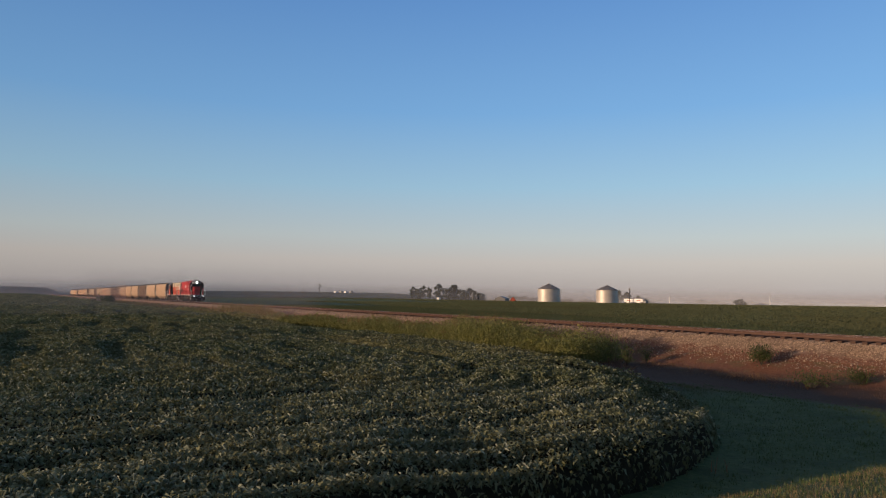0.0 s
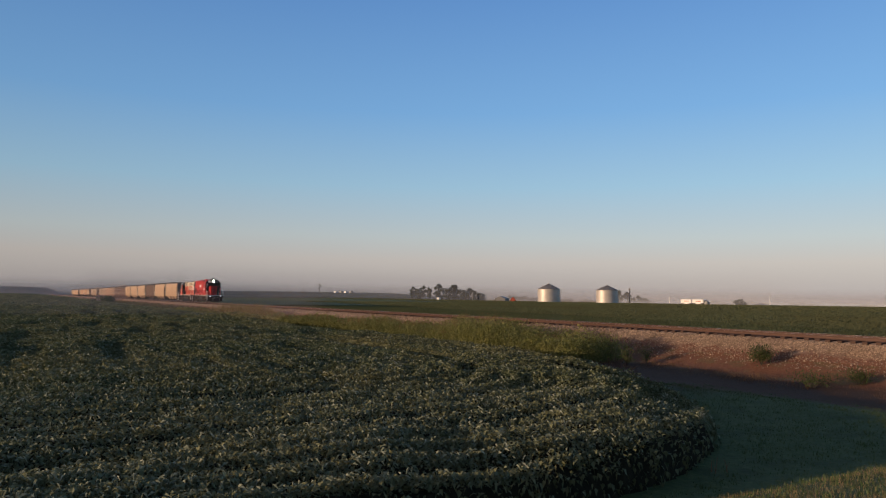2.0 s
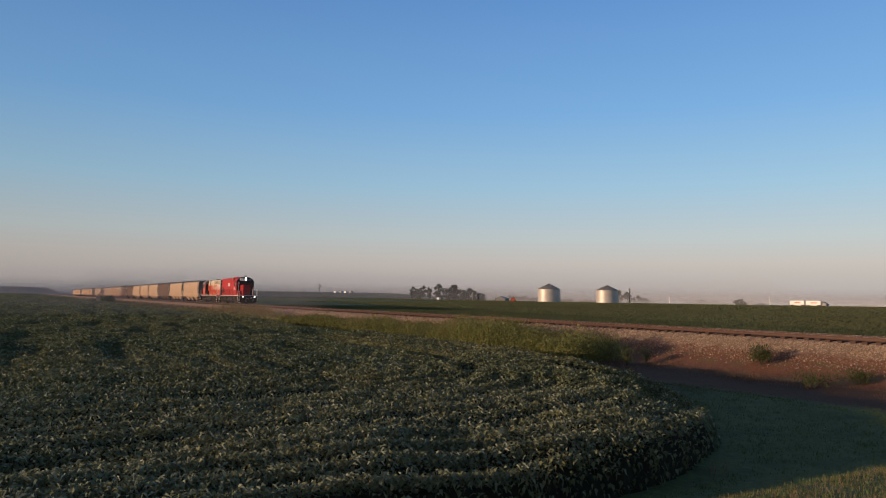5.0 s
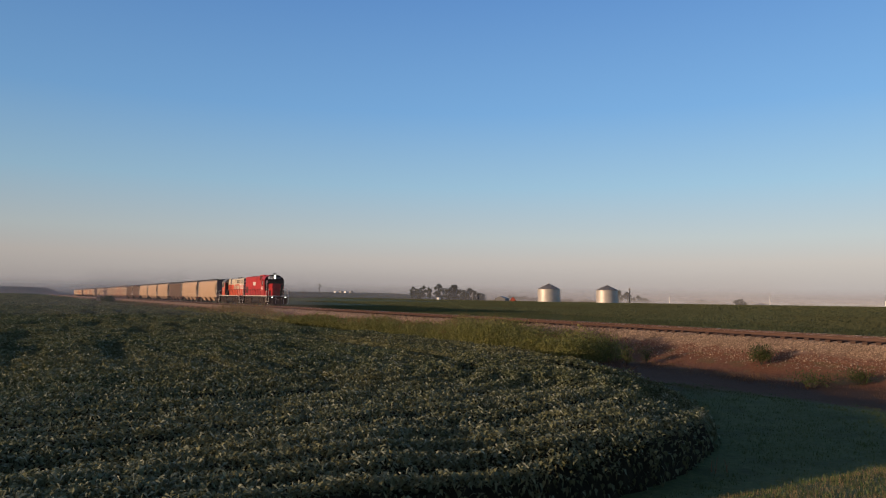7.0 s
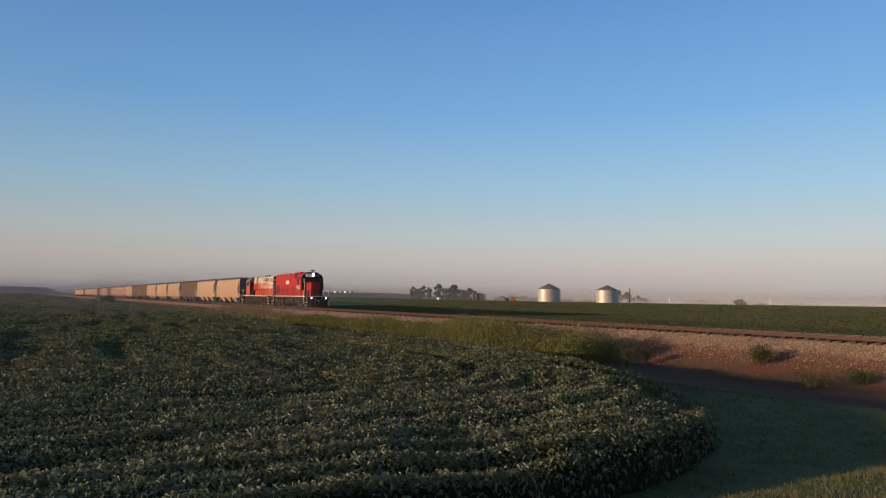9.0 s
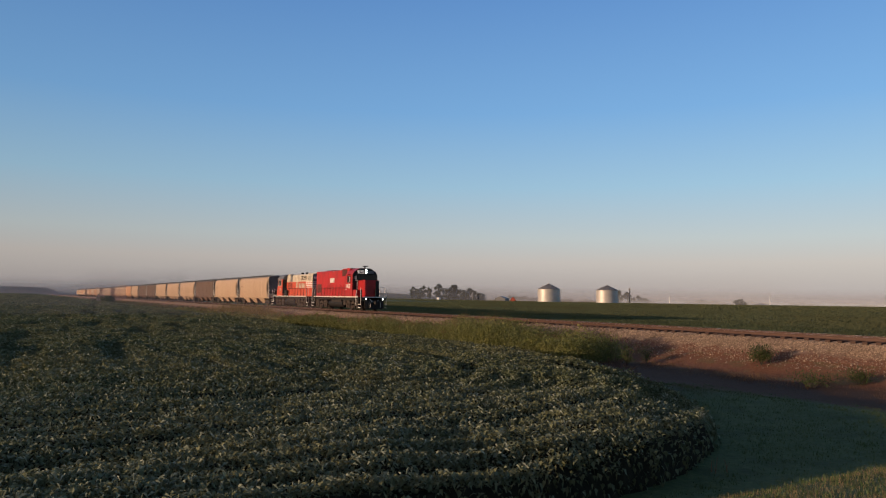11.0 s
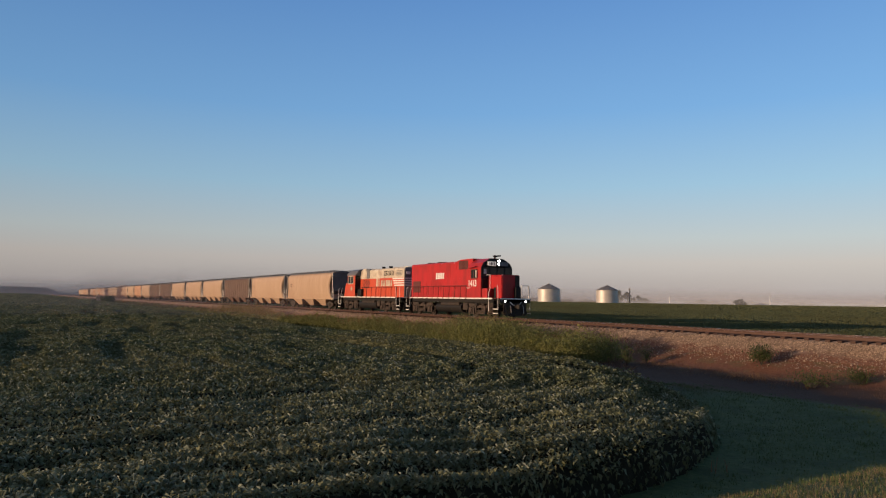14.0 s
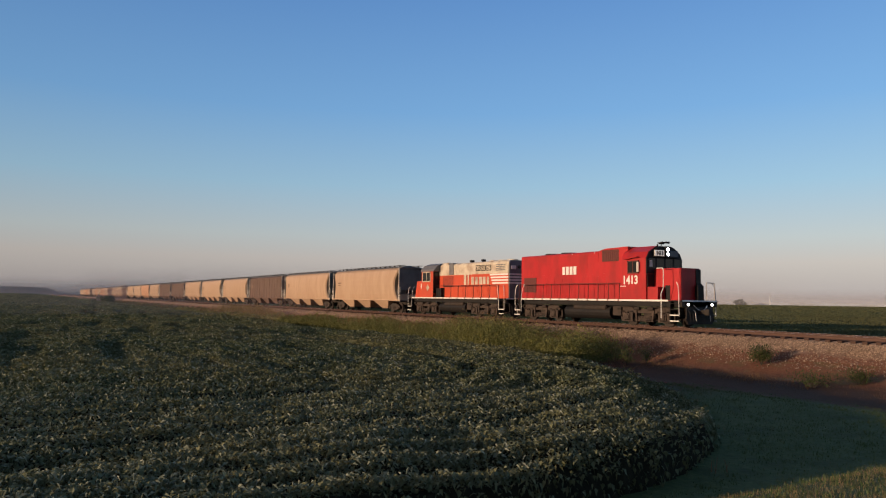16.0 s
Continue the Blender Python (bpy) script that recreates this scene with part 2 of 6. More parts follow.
M_VERGE = foliage("verge_grass", (0.085, 0.088, 0.038), (0.165, 0.145, 0.070), 0.75, 0.3, 0.1)
M_SEEDHEAD = foliage("brown_seed_heads", (0.19, 0.120, 0.055), (0.34, 0.235, 0.120), 0.75, 0.3, 0.1)
M_REED = foliage("dry_reed_blades", (0.16, 0.125, 0.050), (0.30, 0.225, 0.105), 0.7, 0.35, 0.1)
M_WEED = foliage("weed_leaves", (0.140, 0.158, 0.050), (0.315, 0.305, 0.125), 0.65, 0.4, 0.12)
M_WEED_LEAF = foliage("broad_weed_leaves", (0.155, 0.170, 0.042), (0.33, 0.32, 0.10), 0.6, 0.35, 0.15)
M_BUSH = foliage("bush_leaves", (0.035, 0.055, 0.015), (0.10, 0.12, 0.04), 0.6, 0.3, 0.25)
M_STRAW = foliage("dry_stalks", (0.12, 0.062, 0.036), (0.27, 0.165, 0.090), 0.7, 0.25, 0.2)
M_SEED = foliage("dry_seed_heads", (0.145, 0.122, 0.058), (0.30, 0.225, 0.125), 0.7, 0.25, 0.2)
M_LAWN = foliage("grass_blades", (0.052, 0.086, 0.029), (0.112, 0.142, 0.052), 0.6, 0.3, 0.25)
M_TREE = foliage("tree_leaves", (0.026, 0.036, 0.018), (0.055, 0.068, 0.034), 0.7, 0.2, 0.2)
M_BARK = surface("bark", (0.05, 0.04, 0.03), (0.10, 0.08, 0.06), 5.0, 0.9, bump=0.5)
M_RED = surface("red_locomotive_paint", (0.43, 0.020, 0.023), (0.50, 0.027, 0.030), 1.2, 0.42, dirt=(0.23, 0.024, 0.022), dirt_amount=0.85, dirt_scale=0.9, stretch=(1, 1, 0.5), bump=0.04, spec=0.25)
M_DKRED = surface("faded_dark_red_grille", (0.085, 0.016, 0.013), (0.13, 0.026, 0.020), 9.0, 0.7, bump=0.3)
M_ORANGE = surface("orange_red_paint", (0.55, 0.060, 0.020), (0.62, 0.085, 0.030), 1.4, 0.42, dirt=(0.40, 0.07, 0.04), dirt_amount=0.5, bump=0.03)
M_CREAM = surface("cream_white_paint", (0.56, 0.49, 0.38), (0.70, 0.63, 0.50), 1.6, 0.5, dirt=(0.24, 0.13, 0.08), dirt_amount=0.8, dirt_scale=1.1, bump=0.03)
M_WHITE = surface("white_paint", (0.74, 0.72, 0.68), (0.82, 0.80, 0.77), 2.0, 0.5, dirt=(0.5, 0.45, 0.4), dirt_amount=0.3, bump=0.02)
M_BLACK = surface("black_paint", (0.010, 0.010, 0.011), (0.019, 0.018, 0.018), 3.0, 0.6, dirt=(0.028, 0.022, 0.018), dirt_amount=0.5, bump=0.05, spec=0.2)
M_UNDER = surface("grimy_underframe", (0.016, 0.013, 0.011), (0.040, 0.031, 0.024), 4.0, 0.8, 0.1, dirt=(0.060, 0.037, 0.026), dirt_amount=0.6, bump=0.25)
M_WHEEL = surface("wheel_steel", (0.020, 0.015, 0.012), (0.042, 0.030, 0.023), 5.0, 0.7, 0.2, bump=0.15)
M_BOGIE = surface("rusty_cast_bogie", (0.030, 0.021, 0.016), (0.085, 0.057, 0.042), 5.0, 0.8, 0.1, dirt=(0.03, 0.022, 0.018), dirt_amount=0.7, dirt_scale=1.6, bump=0.25)
M_ENDGREY = surface("weathered_grey_end", (0.125, 0.118, 0.110), (0.175, 0.165, 0.152), 1.6, 0.7, dirt=(0.08, 0.065, 0.055), dirt_amount=0.6, bump=0.05)
M_GREYROOF = surface("grey_roof_paint", (0.10, 0.10, 0.11), (0.17, 0.17, 0.175), 2.0, 0.55, bump=0.05)
M_GLASS = surface("dark_cab_glass", (0.010, 0.012, 0.014), (0.018, 0.02, 0.022), 2.0, 0.12, bump=0.0, spec=0.35)
M_GALV = surface("galvanised_steel", (0.48, 0.44, 0.40), (0.58, 0.54, 0.50), 1.2, 0.50, 0.30, dirt=(0.36, 0.34, 0.32), dirt_amount=0.5, dirt_scale=0.35, bump=0.04)
M_GALVROOF = surface("dull_roof_steel", (0.22, 0.20, 0.19), (0.30, 0.28, 0.26), 1.4, 0.6, 0.3, bump=0.05)
M_TAN = surface("tan_hopper_paint", (0.415, 0.280, 0.180), (0.485, 0.343, 0.232), 1.3, 0.55, dirt=(0.33, 0.20, 0.125), dirt_amount=0.45, dirt_scale=0.7, stretch=(1, 1, 0.35), bump=0.04, random_tone=0.07)
M_RUST = surface("rusty_tan_paint", (0.46, 0.24, 0.13), (0.55, 0.33, 0.19), 1.3, 0.6, dirt=(0.28, 0.12, 0.07), dirt_amount=0.6, dirt_scale=0.8, stretch=(1, 1, 0.35), bump=0.05)
M_BROWN = surface("brown_hopper_paint", (0.105, 0.062, 0.046), (0.145, 0.088, 0.066), 1.3, 0.65, dirt=(0.18, 0.110, 0.078), dirt_amount=0.45, dirt_scale=0.7, stretch=(1, 1, 0.35), bump=0.05, random_tone=0.1)
M_DITCH = glow("lit_ditch_lamp_glass", (1.0, 0.96, 0.88), 6.0)
M_ASPHALT = surface("asphalt", (0.045, 0.045, 0.045), (0.06, 0.06, 0.06), 3.0, 0.9, bump=0.1, world=True)
M_SHED = surface("grey_shed_sheet", (0.20, 0.20, 0.20), (0.27, 0.27, 0.26), 1.0, 0.6, 0.2)
M_BARN = surface("red_barn_boards", (0.40, 0.07, 0.04), (0.50, 0.10, 0.06), 1.0, 0.7)
M_POLE = surface("grey_pole_wood", (0.16, 0.13, 0.11), (0.24, 0.20, 0.17), 4.0, 0.9)
M_TRAILER = surface("white_trailer_skin", (0.78, 0.77, 0.76), (0.84, 0.83, 0.82), 0.6, 0.35, dirt=(0.6, 0.58, 0.55), dirt_amount=0.3, bump=0.02)
M_TYRE = surface("tyre_rubber", (0.018, 0.018, 0.018), (0.03, 0.03, 0.03), 6.0, 0.85)
M_BOARD = glow("lit_number_board", (1.0, 0.80, 0.62), 0.32)
M_HEAD = glow("lit_headlight_glass", (1.0, 0.96, 0.88), 16.0)


# ---------------------------------------------------------------- mesh helpers
def mesh_ob(name, verts, faces, material, parent=None):
    me = bpy.data.meshes.new(name)
    me.from_pydata(verts, [], faces)
    me.materials.append(material)
    ob = new(name, me)
    if parent:
        ob.parent = parent
    return ob


def raw_mesh(name, verts, loops, sizes, material, smooth_shade=False):
    """A large mesh from arrays: corner indices and the number of corners of each face."""
    me = bpy.data.meshes.new(name)
    me.from_pydata(np.asarray(verts, np.float32), np.empty((0, 2), np.int32), np.asarray(loops, np.int32).reshape(-1, int(sizes[0])))
    me.materials.append(material)
    if smooth_shade:
        me.polygons.foreach_set("use_smooth", np.ones(len(sizes), bool))
    return new(name, me)


def part(name, bm, material, parent, label=""):
    """One mesh object under a thing or a part."""
    me = bpy.data.meshes.new(name)
    bm.to_mesh(me)
    bm.free()
    me.materials.append(material)
    ob = new(name, me)
    ob.parent = parent
    if label:
        ob["label"] = label
    return ob


def thing(name, label, category, group="", kind=""):
    ob = new(name)
    ob.empty_display_size = 0.3
    return tagged(ob, label, category, group, kind)


def box(bm, x0, x1, y0, y1, z0, z1, bevel=0.0):
    r = bmesh.ops.create_cube(bm, size=1.0, matrix=Matrix.Translation(((x0 + x1) / 2, (y0 + y1) / 2, (z0 + z1) / 2)) @ Matrix.Diagonal((x1 - x0, y1 - y0, z1 - z0, 1)))
    if bevel:
        edges = list({e for v in r["verts"] for e in v.link_edges})
        bmesh.ops.bevel(bm, geom=edges, offset=bevel, segments=2, affect="EDGES", profile=0.5)
    return bm


def boxed(*dims, bevel=0.0):
    return box(bmesh.new(), *dims, bevel=bevel)


def rod(bm, a, b, radius, sides=6):
    """A round bar from a to b."""
    a, b = Vector(a), Vector(b)
    d = b - a
    m = Matrix.Translation((a + b) / 2) @ d.to_track_quat("Z", "Y").to_matrix().to_4x4()
    bmesh.ops.create_cone(bm, cap_ends=True, segments=sides, radius1=radius, radius2=radius, depth=d.length, matrix=m)
    return bm


def rods(points, radius, sides=6):
    bm = bmesh.new()
    for a, b in zip(points, points[1:]):
        rod(bm, a, b, radius, sides)
    return bm


def drum(bm, x, y, z, radius, length, axis="Y", sides=20, bevel=0.0):
    turn = {"X": pose(0, 0, 0, 0, 90, 0), "Y": pose(0, 0, 0, 90, 0, 0), "Z": Matrix.Identity(4)}[axis]
    r = bmesh.ops.create_cone(bm, cap_ends=True, segments=sides, radius1=radius, radius2=radius, depth=length, matrix=Matrix.Translation((x, y, z)) @ turn)
    if bevel:
        rim = [e for v in r["verts"] for e in v.link_edges if any(len(f.verts) > 4 for f in e.link_faces)]
        bmesh.ops.bevel(bm, geom=list(set(rim)), offset=bevel, segments=2, affect="EDGES")
    return bm


def prism(bm, outline, y0, y1):
    """A solid between y0 and y1 over an outline in x and z."""
    a = [bm.verts.new((x, y0, z)) for x, z in outline]
    b = [bm.verts.new((x, y1, z)) for x, z in outline]
    n = len(outline)
    bm.faces.new(a)
    bm.faces.new(b[::-1])
    for i in range(n):
        bm.faces.new((a[(i + 1) % n], a[i], b[i], b[(i + 1) % n]))
    bmesh.ops.recalc_face_normals(bm, faces=bm.faces)
    return bm


def prism_x(bm, outline, x0, x1):
    """A solid between x0 and x1 over an outline in y and z."""
    a = [bm.verts.new((x0, y, z)) for y, z in outline]
    b = [bm.verts.new((x1, y, z)) for y, z in outline]
    n = len(outline)
    bm.faces.new(a)
    bm.faces.new(b[::-1])
    for i in range(n):
        bm.faces.new((a[(i + 1) % n], a[i], b[i], b[(i + 1) % n]))
    bmesh.ops.recalc_face_normals(bm, faces=bm.faces)
    return bm


def shade_smooth(ob):
    ob.data.polygons.foreach_set("use_smooth", np.ones(len(ob.data.polygons), bool))
    return ob


# ---------------------------------------------------------------- the land
def axis_steps(*stretches):
    out = []
    for a, b, step in stretches:
        out.extend(np.arange(a, b, step))
    return np.array(sorted(set(np.round(out, 3))))


def build_ground():
    xs = axis_steps((-4600, -1200, 100), (-1200, -260, 20), (-260, -60, 4), (-60, 10, 0.7), (10, 60, 5), (60, 700, 80), (700, 4700, 250))
    ys = axis_steps((-4600, -600, 250), (-600, -60, 30), (-60, -4, 4), (-4, 46, 0.6), (46, 120, 3), (120, 520, 12), (520, 1400, 60), (1400, 4700, 200))
    gx, gy = np.meshgrid(xs, ys)
    v = np.stack([gx, gy, terrain(gx, gy)], -1).reshape(-1, 3)
    nx, ny = len(xs), len(ys)
    i = np.arange(nx * ny).reshape(ny, nx)
    q = np.stack([i[:-1, :-1], i[:-1, 1:], i[1:, 1:], i[1:, :-1]], -1).reshape(-1, 4)
    ob = raw_mesh("ground", v, q, np.full(len(q), 4), M_GROUND, True)
    tagged(ob, "farm land with soil, mown grass and red earth beside the railway", "ground", kind="structure")


build_ground()


def leaf_mesh(name, centre, length, width, material, label, category, droop=0.35, flat=0.55, kind="stuff", lean=None, simple=False, level=False, hang=0.15, wild=0.35):
    """Many folded pointed leaves round the centres."""
    n = len(centre)
    rng = np.random.default_rng(len(name) + n)
    az = rng.uniform(0, 2 * np.pi, n)
    tilt = rng.normal(0.02 if level else hang, flat, n)
    d = np.stack([np.cos(az) * np.cos(tilt), np.sin(az) * np.cos(tilt), -np.sin(tilt) * 0.8], -1)
    if lean is not None:
        d = d + lean
        d /= np.linalg.norm(d, axis=1)[:, None]
    up = np.tile([0.0, 0.0, 1.0], (n, 1)) + rng.normal(0, 0.05 if level else 1.0, (n, 3)) * (1.0 if level else np.reshape(wild, (-1, 1)))
    side = np.cross(d, up)
    side /= np.linalg.norm(side, axis=1)[:, None] + 1e-9
    nrm = np.cross(side, d)
    L = (np.asarray(length) * rng.uniform(0.7, 1.25, n))[:, None]
    Wd = (np.asarray(width) * rng.uniform(0.75, 1.2, n))[:, None]
    base = centre - d * L * 0.5
    mid = centre + nrm * L * 0.06
    tip = centre + d * L * 0.5 - np.array([0, 0, 1.0]) * L * droop
    le = centre - side * Wd * 0.5 + nrm * L * 0.14 - d * L * 0.08
    ri = centre + side * Wd * 0.5 + nrm * L * 0.14 - d * L * 0.08
    v = np.stack([base, le, tip, ri, mid], 1).reshape(-1, 3)
    o = (np.arange(n) * 5)[:, None]
    tri = np.array([[0, 4, 1], [1, 4, 2], [2, 4, 3], [3, 4, 0]]).reshape(1, 12)
    if simple:
        v = np.stack([base, le, tip, ri], 1).reshape(-1, 3)
        o = (np.arange(n) * 4)[:, None]
        tri = np.array([[0, 2, 1], [0, 3, 2]]).reshape(1, 6)
    loops = (o + tri).reshape(-1)
    ob = raw_mesh(name, v, loops, np.full(len(loops) // 3, 3), material, False)
    return tagged(ob, label, category, kind=kind)


def crop_edge_x(y):
    """Where the crop ends towards the road, for each y."""
    return np.interp(y, [-60, 2, 5, 7.4, 9, 11, 13.2, 15.2, 16.6, 17.5], [-6.62, -6.62, -6.68, -7.02, -7.47, -8.5, -10.7, -13.4, -15.9, -18.5])


def row_distance(x, y):
    """How far into the crop a place lies, along rows that follow the rounded headland."""
    corner = 11.6 - np.hypot(x + 18.5, y - 5.8)
    return np.where((x > -18.5) & (y > 5.8), corner, np.where(y - 17.4 > x + 6.9, 17.4 - y, -6.9 - x))


def edge_distance(x, y):
    """How far a place lies inside the crop's outer edge, square to it."""
    slope = (crop_edge_x(y + 0.4) - crop_edge_x(y - 0.4)) / 0.8
    return np.minimum((crop_edge_x(y) - x) / np.sqrt(1 + slope ** 2), 17.5 - y)


def canopy(x, y):
    """Height of the crop over its soil: furrows, swells and lodged streaks."""
    d = row_distance(x, y)
    r = np.hypot(x, y)
    along = np.where((x > -18.5) & (y > 5.8), np.arctan2(y - 5.8, x + 18.5) * 11.6, x + y)
    row = np.cos(d * 2 * np.pi / 0.76)
    top = CROP_H + 0.05 * bumps(x, y, 0.9, 1.0) + 0.045 * bumps(x, y, 3.7, 3.0) + 0.05 * row * (1 - 0.8 * smooth(18, 40, r)) * (0.65 + 0.5 * bumps(x, y, 0.6, 9.0))
    streak = np.clip(bumps(along * 0.22, d * 1.1, 1.15, 7.0) - 0.30, 0, 1) + np.clip(bumps(along * 0.12, d * 0.7, 0.55, 3.0) - 0.45, 0, 1)
    # lodged hollows farther out, long in the way of the rows
    hollow = smooth(0.22, 0.75, bumps(x * 0.30 + 0.2 * y, y, 0.95, 5.0)) + 0.8 * smooth(0.25, 0.7, bumps(x * 0.16 - 0.1 * y, y, 0.5, 11.0))
    # the stand falls off to its edge, most of all round the headland's corner
    edge = edge_distance(x, y)
    top = top * (1 - 0.22 * (1 - smooth(0.0, 0.15, edge))) - 0.22 * smooth(7.5, 12.5, y) * (1 - smooth(0.2, 2.2, edge)) * smooth(-24, -16, x)
    return top - 0.28 * np.clip(streak, 0, 0.8) * (1 - 0.45 * smooth(16, 40, r)) - 0.24 * np.clip(hollow, 0, 1.2) * smooth(14, 24, r)


def build_crop():
    rng = np.random.default_rng(5)
    # rings round the verge: inner and outer reach, leaves a square metre, leaf length
    rings = [(0, 11, 960, 0.084), (11, 18, 480, 0.098), (18, 32, 250, 0.135), (32, 60, 160, 0.155), (60, 110, 52, 0.26), (110, 330, 8, 0.60), (330, 720, 1.5, 1.4)]
    cs, ls, fs, hs = [], [], [], []
    for r0, r1, density, size in rings:
        x0, y0 = -r1, max(-r1, -30.0 if r1 > 350 else -14.0 if r1 > 20 else -6.0)
        n = int((abs(x0) - 6) * (17.8 - y0) * density)
        x = rng.uniform(x0, -6.2, n)
        y = rng.uniform(y0, 17.8, n)
        r = np.hypot(x, y)
        wob = 0.07 * bumps(x, y, 2.1, 4.0) + 0.04 * bumps(x, y, 9.0, 2.0)
        keep = (r >= r0) & (r < r1) & (x < crop_edge_x(y) + wob) & (y < 17.4 + wob)
        x, y = x[keep], y[keep]
        edge = edge_distance(x, y)
        top = canopy(x, y)
        depth = rng.beta(1.0, 2.6, len(x)) * (0.42 - 0.26 * smooth(18, 34, np.hypot(x, y)))
        deep = rng.uniform(0, 1, len(x)) ** 0.8 * (top - 0.05)
        side = (edge < 0.26) & (rng.uniform(0, 1, len(x)) < 0.9)
        z = terrain(x, y) + np.where(side, top - deep, top - depth)
        # leaves on the outer flank hang down, those on top spread
        hanging = side & (deep > 0.10)
        # the flank is thinly leaved: the dark shade sheet inside shows through
        keep = ~hanging | (rng.uniform(0, 1, len(x)) < 0.42)
        cs.append(np.stack([x, y, z], -1)[keep])
        ls.append(np.full(int(keep.sum()), size))
        hs.append(np.where(hanging, 0.95, 0.15)[keep])
        fs.append((np.where(hanging, 0.25, 0.37 - 0.19 * smooth(14, 28, np.hypot(x, y))))[keep])
    c, l, f, h = np.concatenate(cs), np.concatenate(ls), np.concatenate(fs), np.concatenate(hs)
    wide = np.where(rng.uniform(0, 1, len(l)) < 0.4, 0.36, 0.66)
    far = np.hypot(c[:, 0], c[:, 1])
    near = far < 16
    leaf_mesh("soybean_crop", c[near], l[near], (l * wide)[near], M_SOY, "dense dark green soybean crop below leaf tips in a highlight tone", "crop", flat=f[near], hang=h[near], wild=0.26)
    leaf_mesh("soybean_field", c[~near], l[~near], (l * wide)[~near], M_SOY, "wide dark green soybean field reaching to the railway", "crop", flat=f[~near], hang=h[~near], simple=True,
              wild=0.26 - 0.14 * smooth(16, 30, far[~near]))
    # turned-up tips on the outer leaves, sunlit highlights put into their pale colour
    n = 170000
    r = 6.4 + 150 * rng.uniform(0, 1, n) ** 1.9
    b = np.radians(rng.uniform(-4, 64, n))
    x, y = -r * np.cos(b), r * np.sin(b)
    k = (edge_distance(x, y) > 0.22) & (y < 17.2)
    x, y, r = x[k], y[k], r[k]
    keep = rng.uniform(0, 1, len(x)) * (2.2 - 0.6 * smooth(8, 14, r) + 1.7 * smooth(16, 50, r)) < 0.25 + 0.75 * smooth(-0.1, 0.7, bumps(x, y, 1.9, 8.0) + 0.4 * np.cos(row_distance(x, y) * 2 * np.pi / 0.76))
    x, y, r = x[keep], y[keep], r[keep]
    z = terrain(x, y) + canopy(x, y) + rng.uniform(-0.05, 0.045, len(x))
    size = 0.085 * (1 + smooth(12, 50, r) * 1.0 + smooth(45, 170, r) * 2.0)
    leaf_mesh("soybean_leaf_tips", np.stack([x, y, z], -1), size, size * 0.17, M_LEAF_GLINT, "turned-up leaf tips in a pale highlight tone over the soybean crop", "crop", flat=0.45, droop=0.4, simple=True)


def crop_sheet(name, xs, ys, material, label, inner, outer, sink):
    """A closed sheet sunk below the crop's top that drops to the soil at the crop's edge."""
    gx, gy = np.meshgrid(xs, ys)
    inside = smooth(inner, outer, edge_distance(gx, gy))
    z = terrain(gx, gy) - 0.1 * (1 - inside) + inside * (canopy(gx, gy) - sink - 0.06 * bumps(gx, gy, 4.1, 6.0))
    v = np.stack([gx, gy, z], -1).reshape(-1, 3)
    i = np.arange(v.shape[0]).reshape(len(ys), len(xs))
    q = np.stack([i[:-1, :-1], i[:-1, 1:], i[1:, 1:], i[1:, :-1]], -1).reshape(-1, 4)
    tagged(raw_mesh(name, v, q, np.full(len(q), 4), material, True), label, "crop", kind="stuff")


def build_crop_mass():
    """What closes the stand under its outer leaves: a leaf mass far off, a dark sheet painted as shade among the stems
    close by.
    """
    rows = axis_steps((-60, -16, 4.0), (-16, 17.8, 0.4))
    crop_sheet("soybean_understorey", axis_steps((-900, -330, 6.0), (-330, -110, 1.6), (-110, -50, 0.7), (-50, -19.6, 0.4)), rows, M_MASS,
               "closed green mass of soybean leaves in the wide field", 0.08, 0.40, 0.085)
    crop_sheet("soybean_shade_sheet", np.arange(-20.0, -5.8, 0.13), np.arange(-8.0, 17.9, 0.13), M_CROP_SHADE, "dark brown sheet that stands in for shade among the soybean stems", 0.10, 0.26, 0.19)


build_crop_mass()
build_crop()


def build_far_crop():
    rng = np.random.default_rng(9)
    out, size = [], []
    for y0, y1, x0, x1, density, s in ((41, 75, -150, 30, 14, 0.26), (75, 150, -220, 40, 4.0, 0.58), (150, 330, -420, 60, 0.8, 1.35)):
        n = int((y1 - y0) * (x1 - x0) * density)
        x, y = rng.uniform(x0, x1, n), rng.uniform(y0, y1, n)
        az = np.degrees(np.arctan2(y, -x))
        k = (az > 12) & (az < 68)
        x, y = x[k], y[k]
        out.append(np.stack([x, y, terrain(x, y) + rng.uniform(0.46, 0.51, len(x)) + 0.02 * bumps(x, y, 0.5)], -1))
        size.append(np.full(len(x), s))
    c, s = np.concatenate(out), np.concatenate(size)
    # this strip gets a darker leaf colour in place of the train's shadow
    strip = c[:, 1] < 66 + 5 * bumps(c[:, 0], c[:, 0] * 0, 0.02, 1.0) - 0.10 * (c[:, 0] + 60)
    leaf_mesh("strip_crop", c[strip], s[strip], s[strip] * 0.6, M_SHADOW_STRIP, "crop strip just behind the railway, darkened as the train's shadow", "crop", flat=0.03, simple=True, level=True)
    leaf_mesh("far_field_crop", c[~strip], s[~strip], s[~strip] * 0.6, M_FIELD, "even green crop on the field behind the railway", "crop", flat=0.03, simple=True, level=True)


build_far_crop()


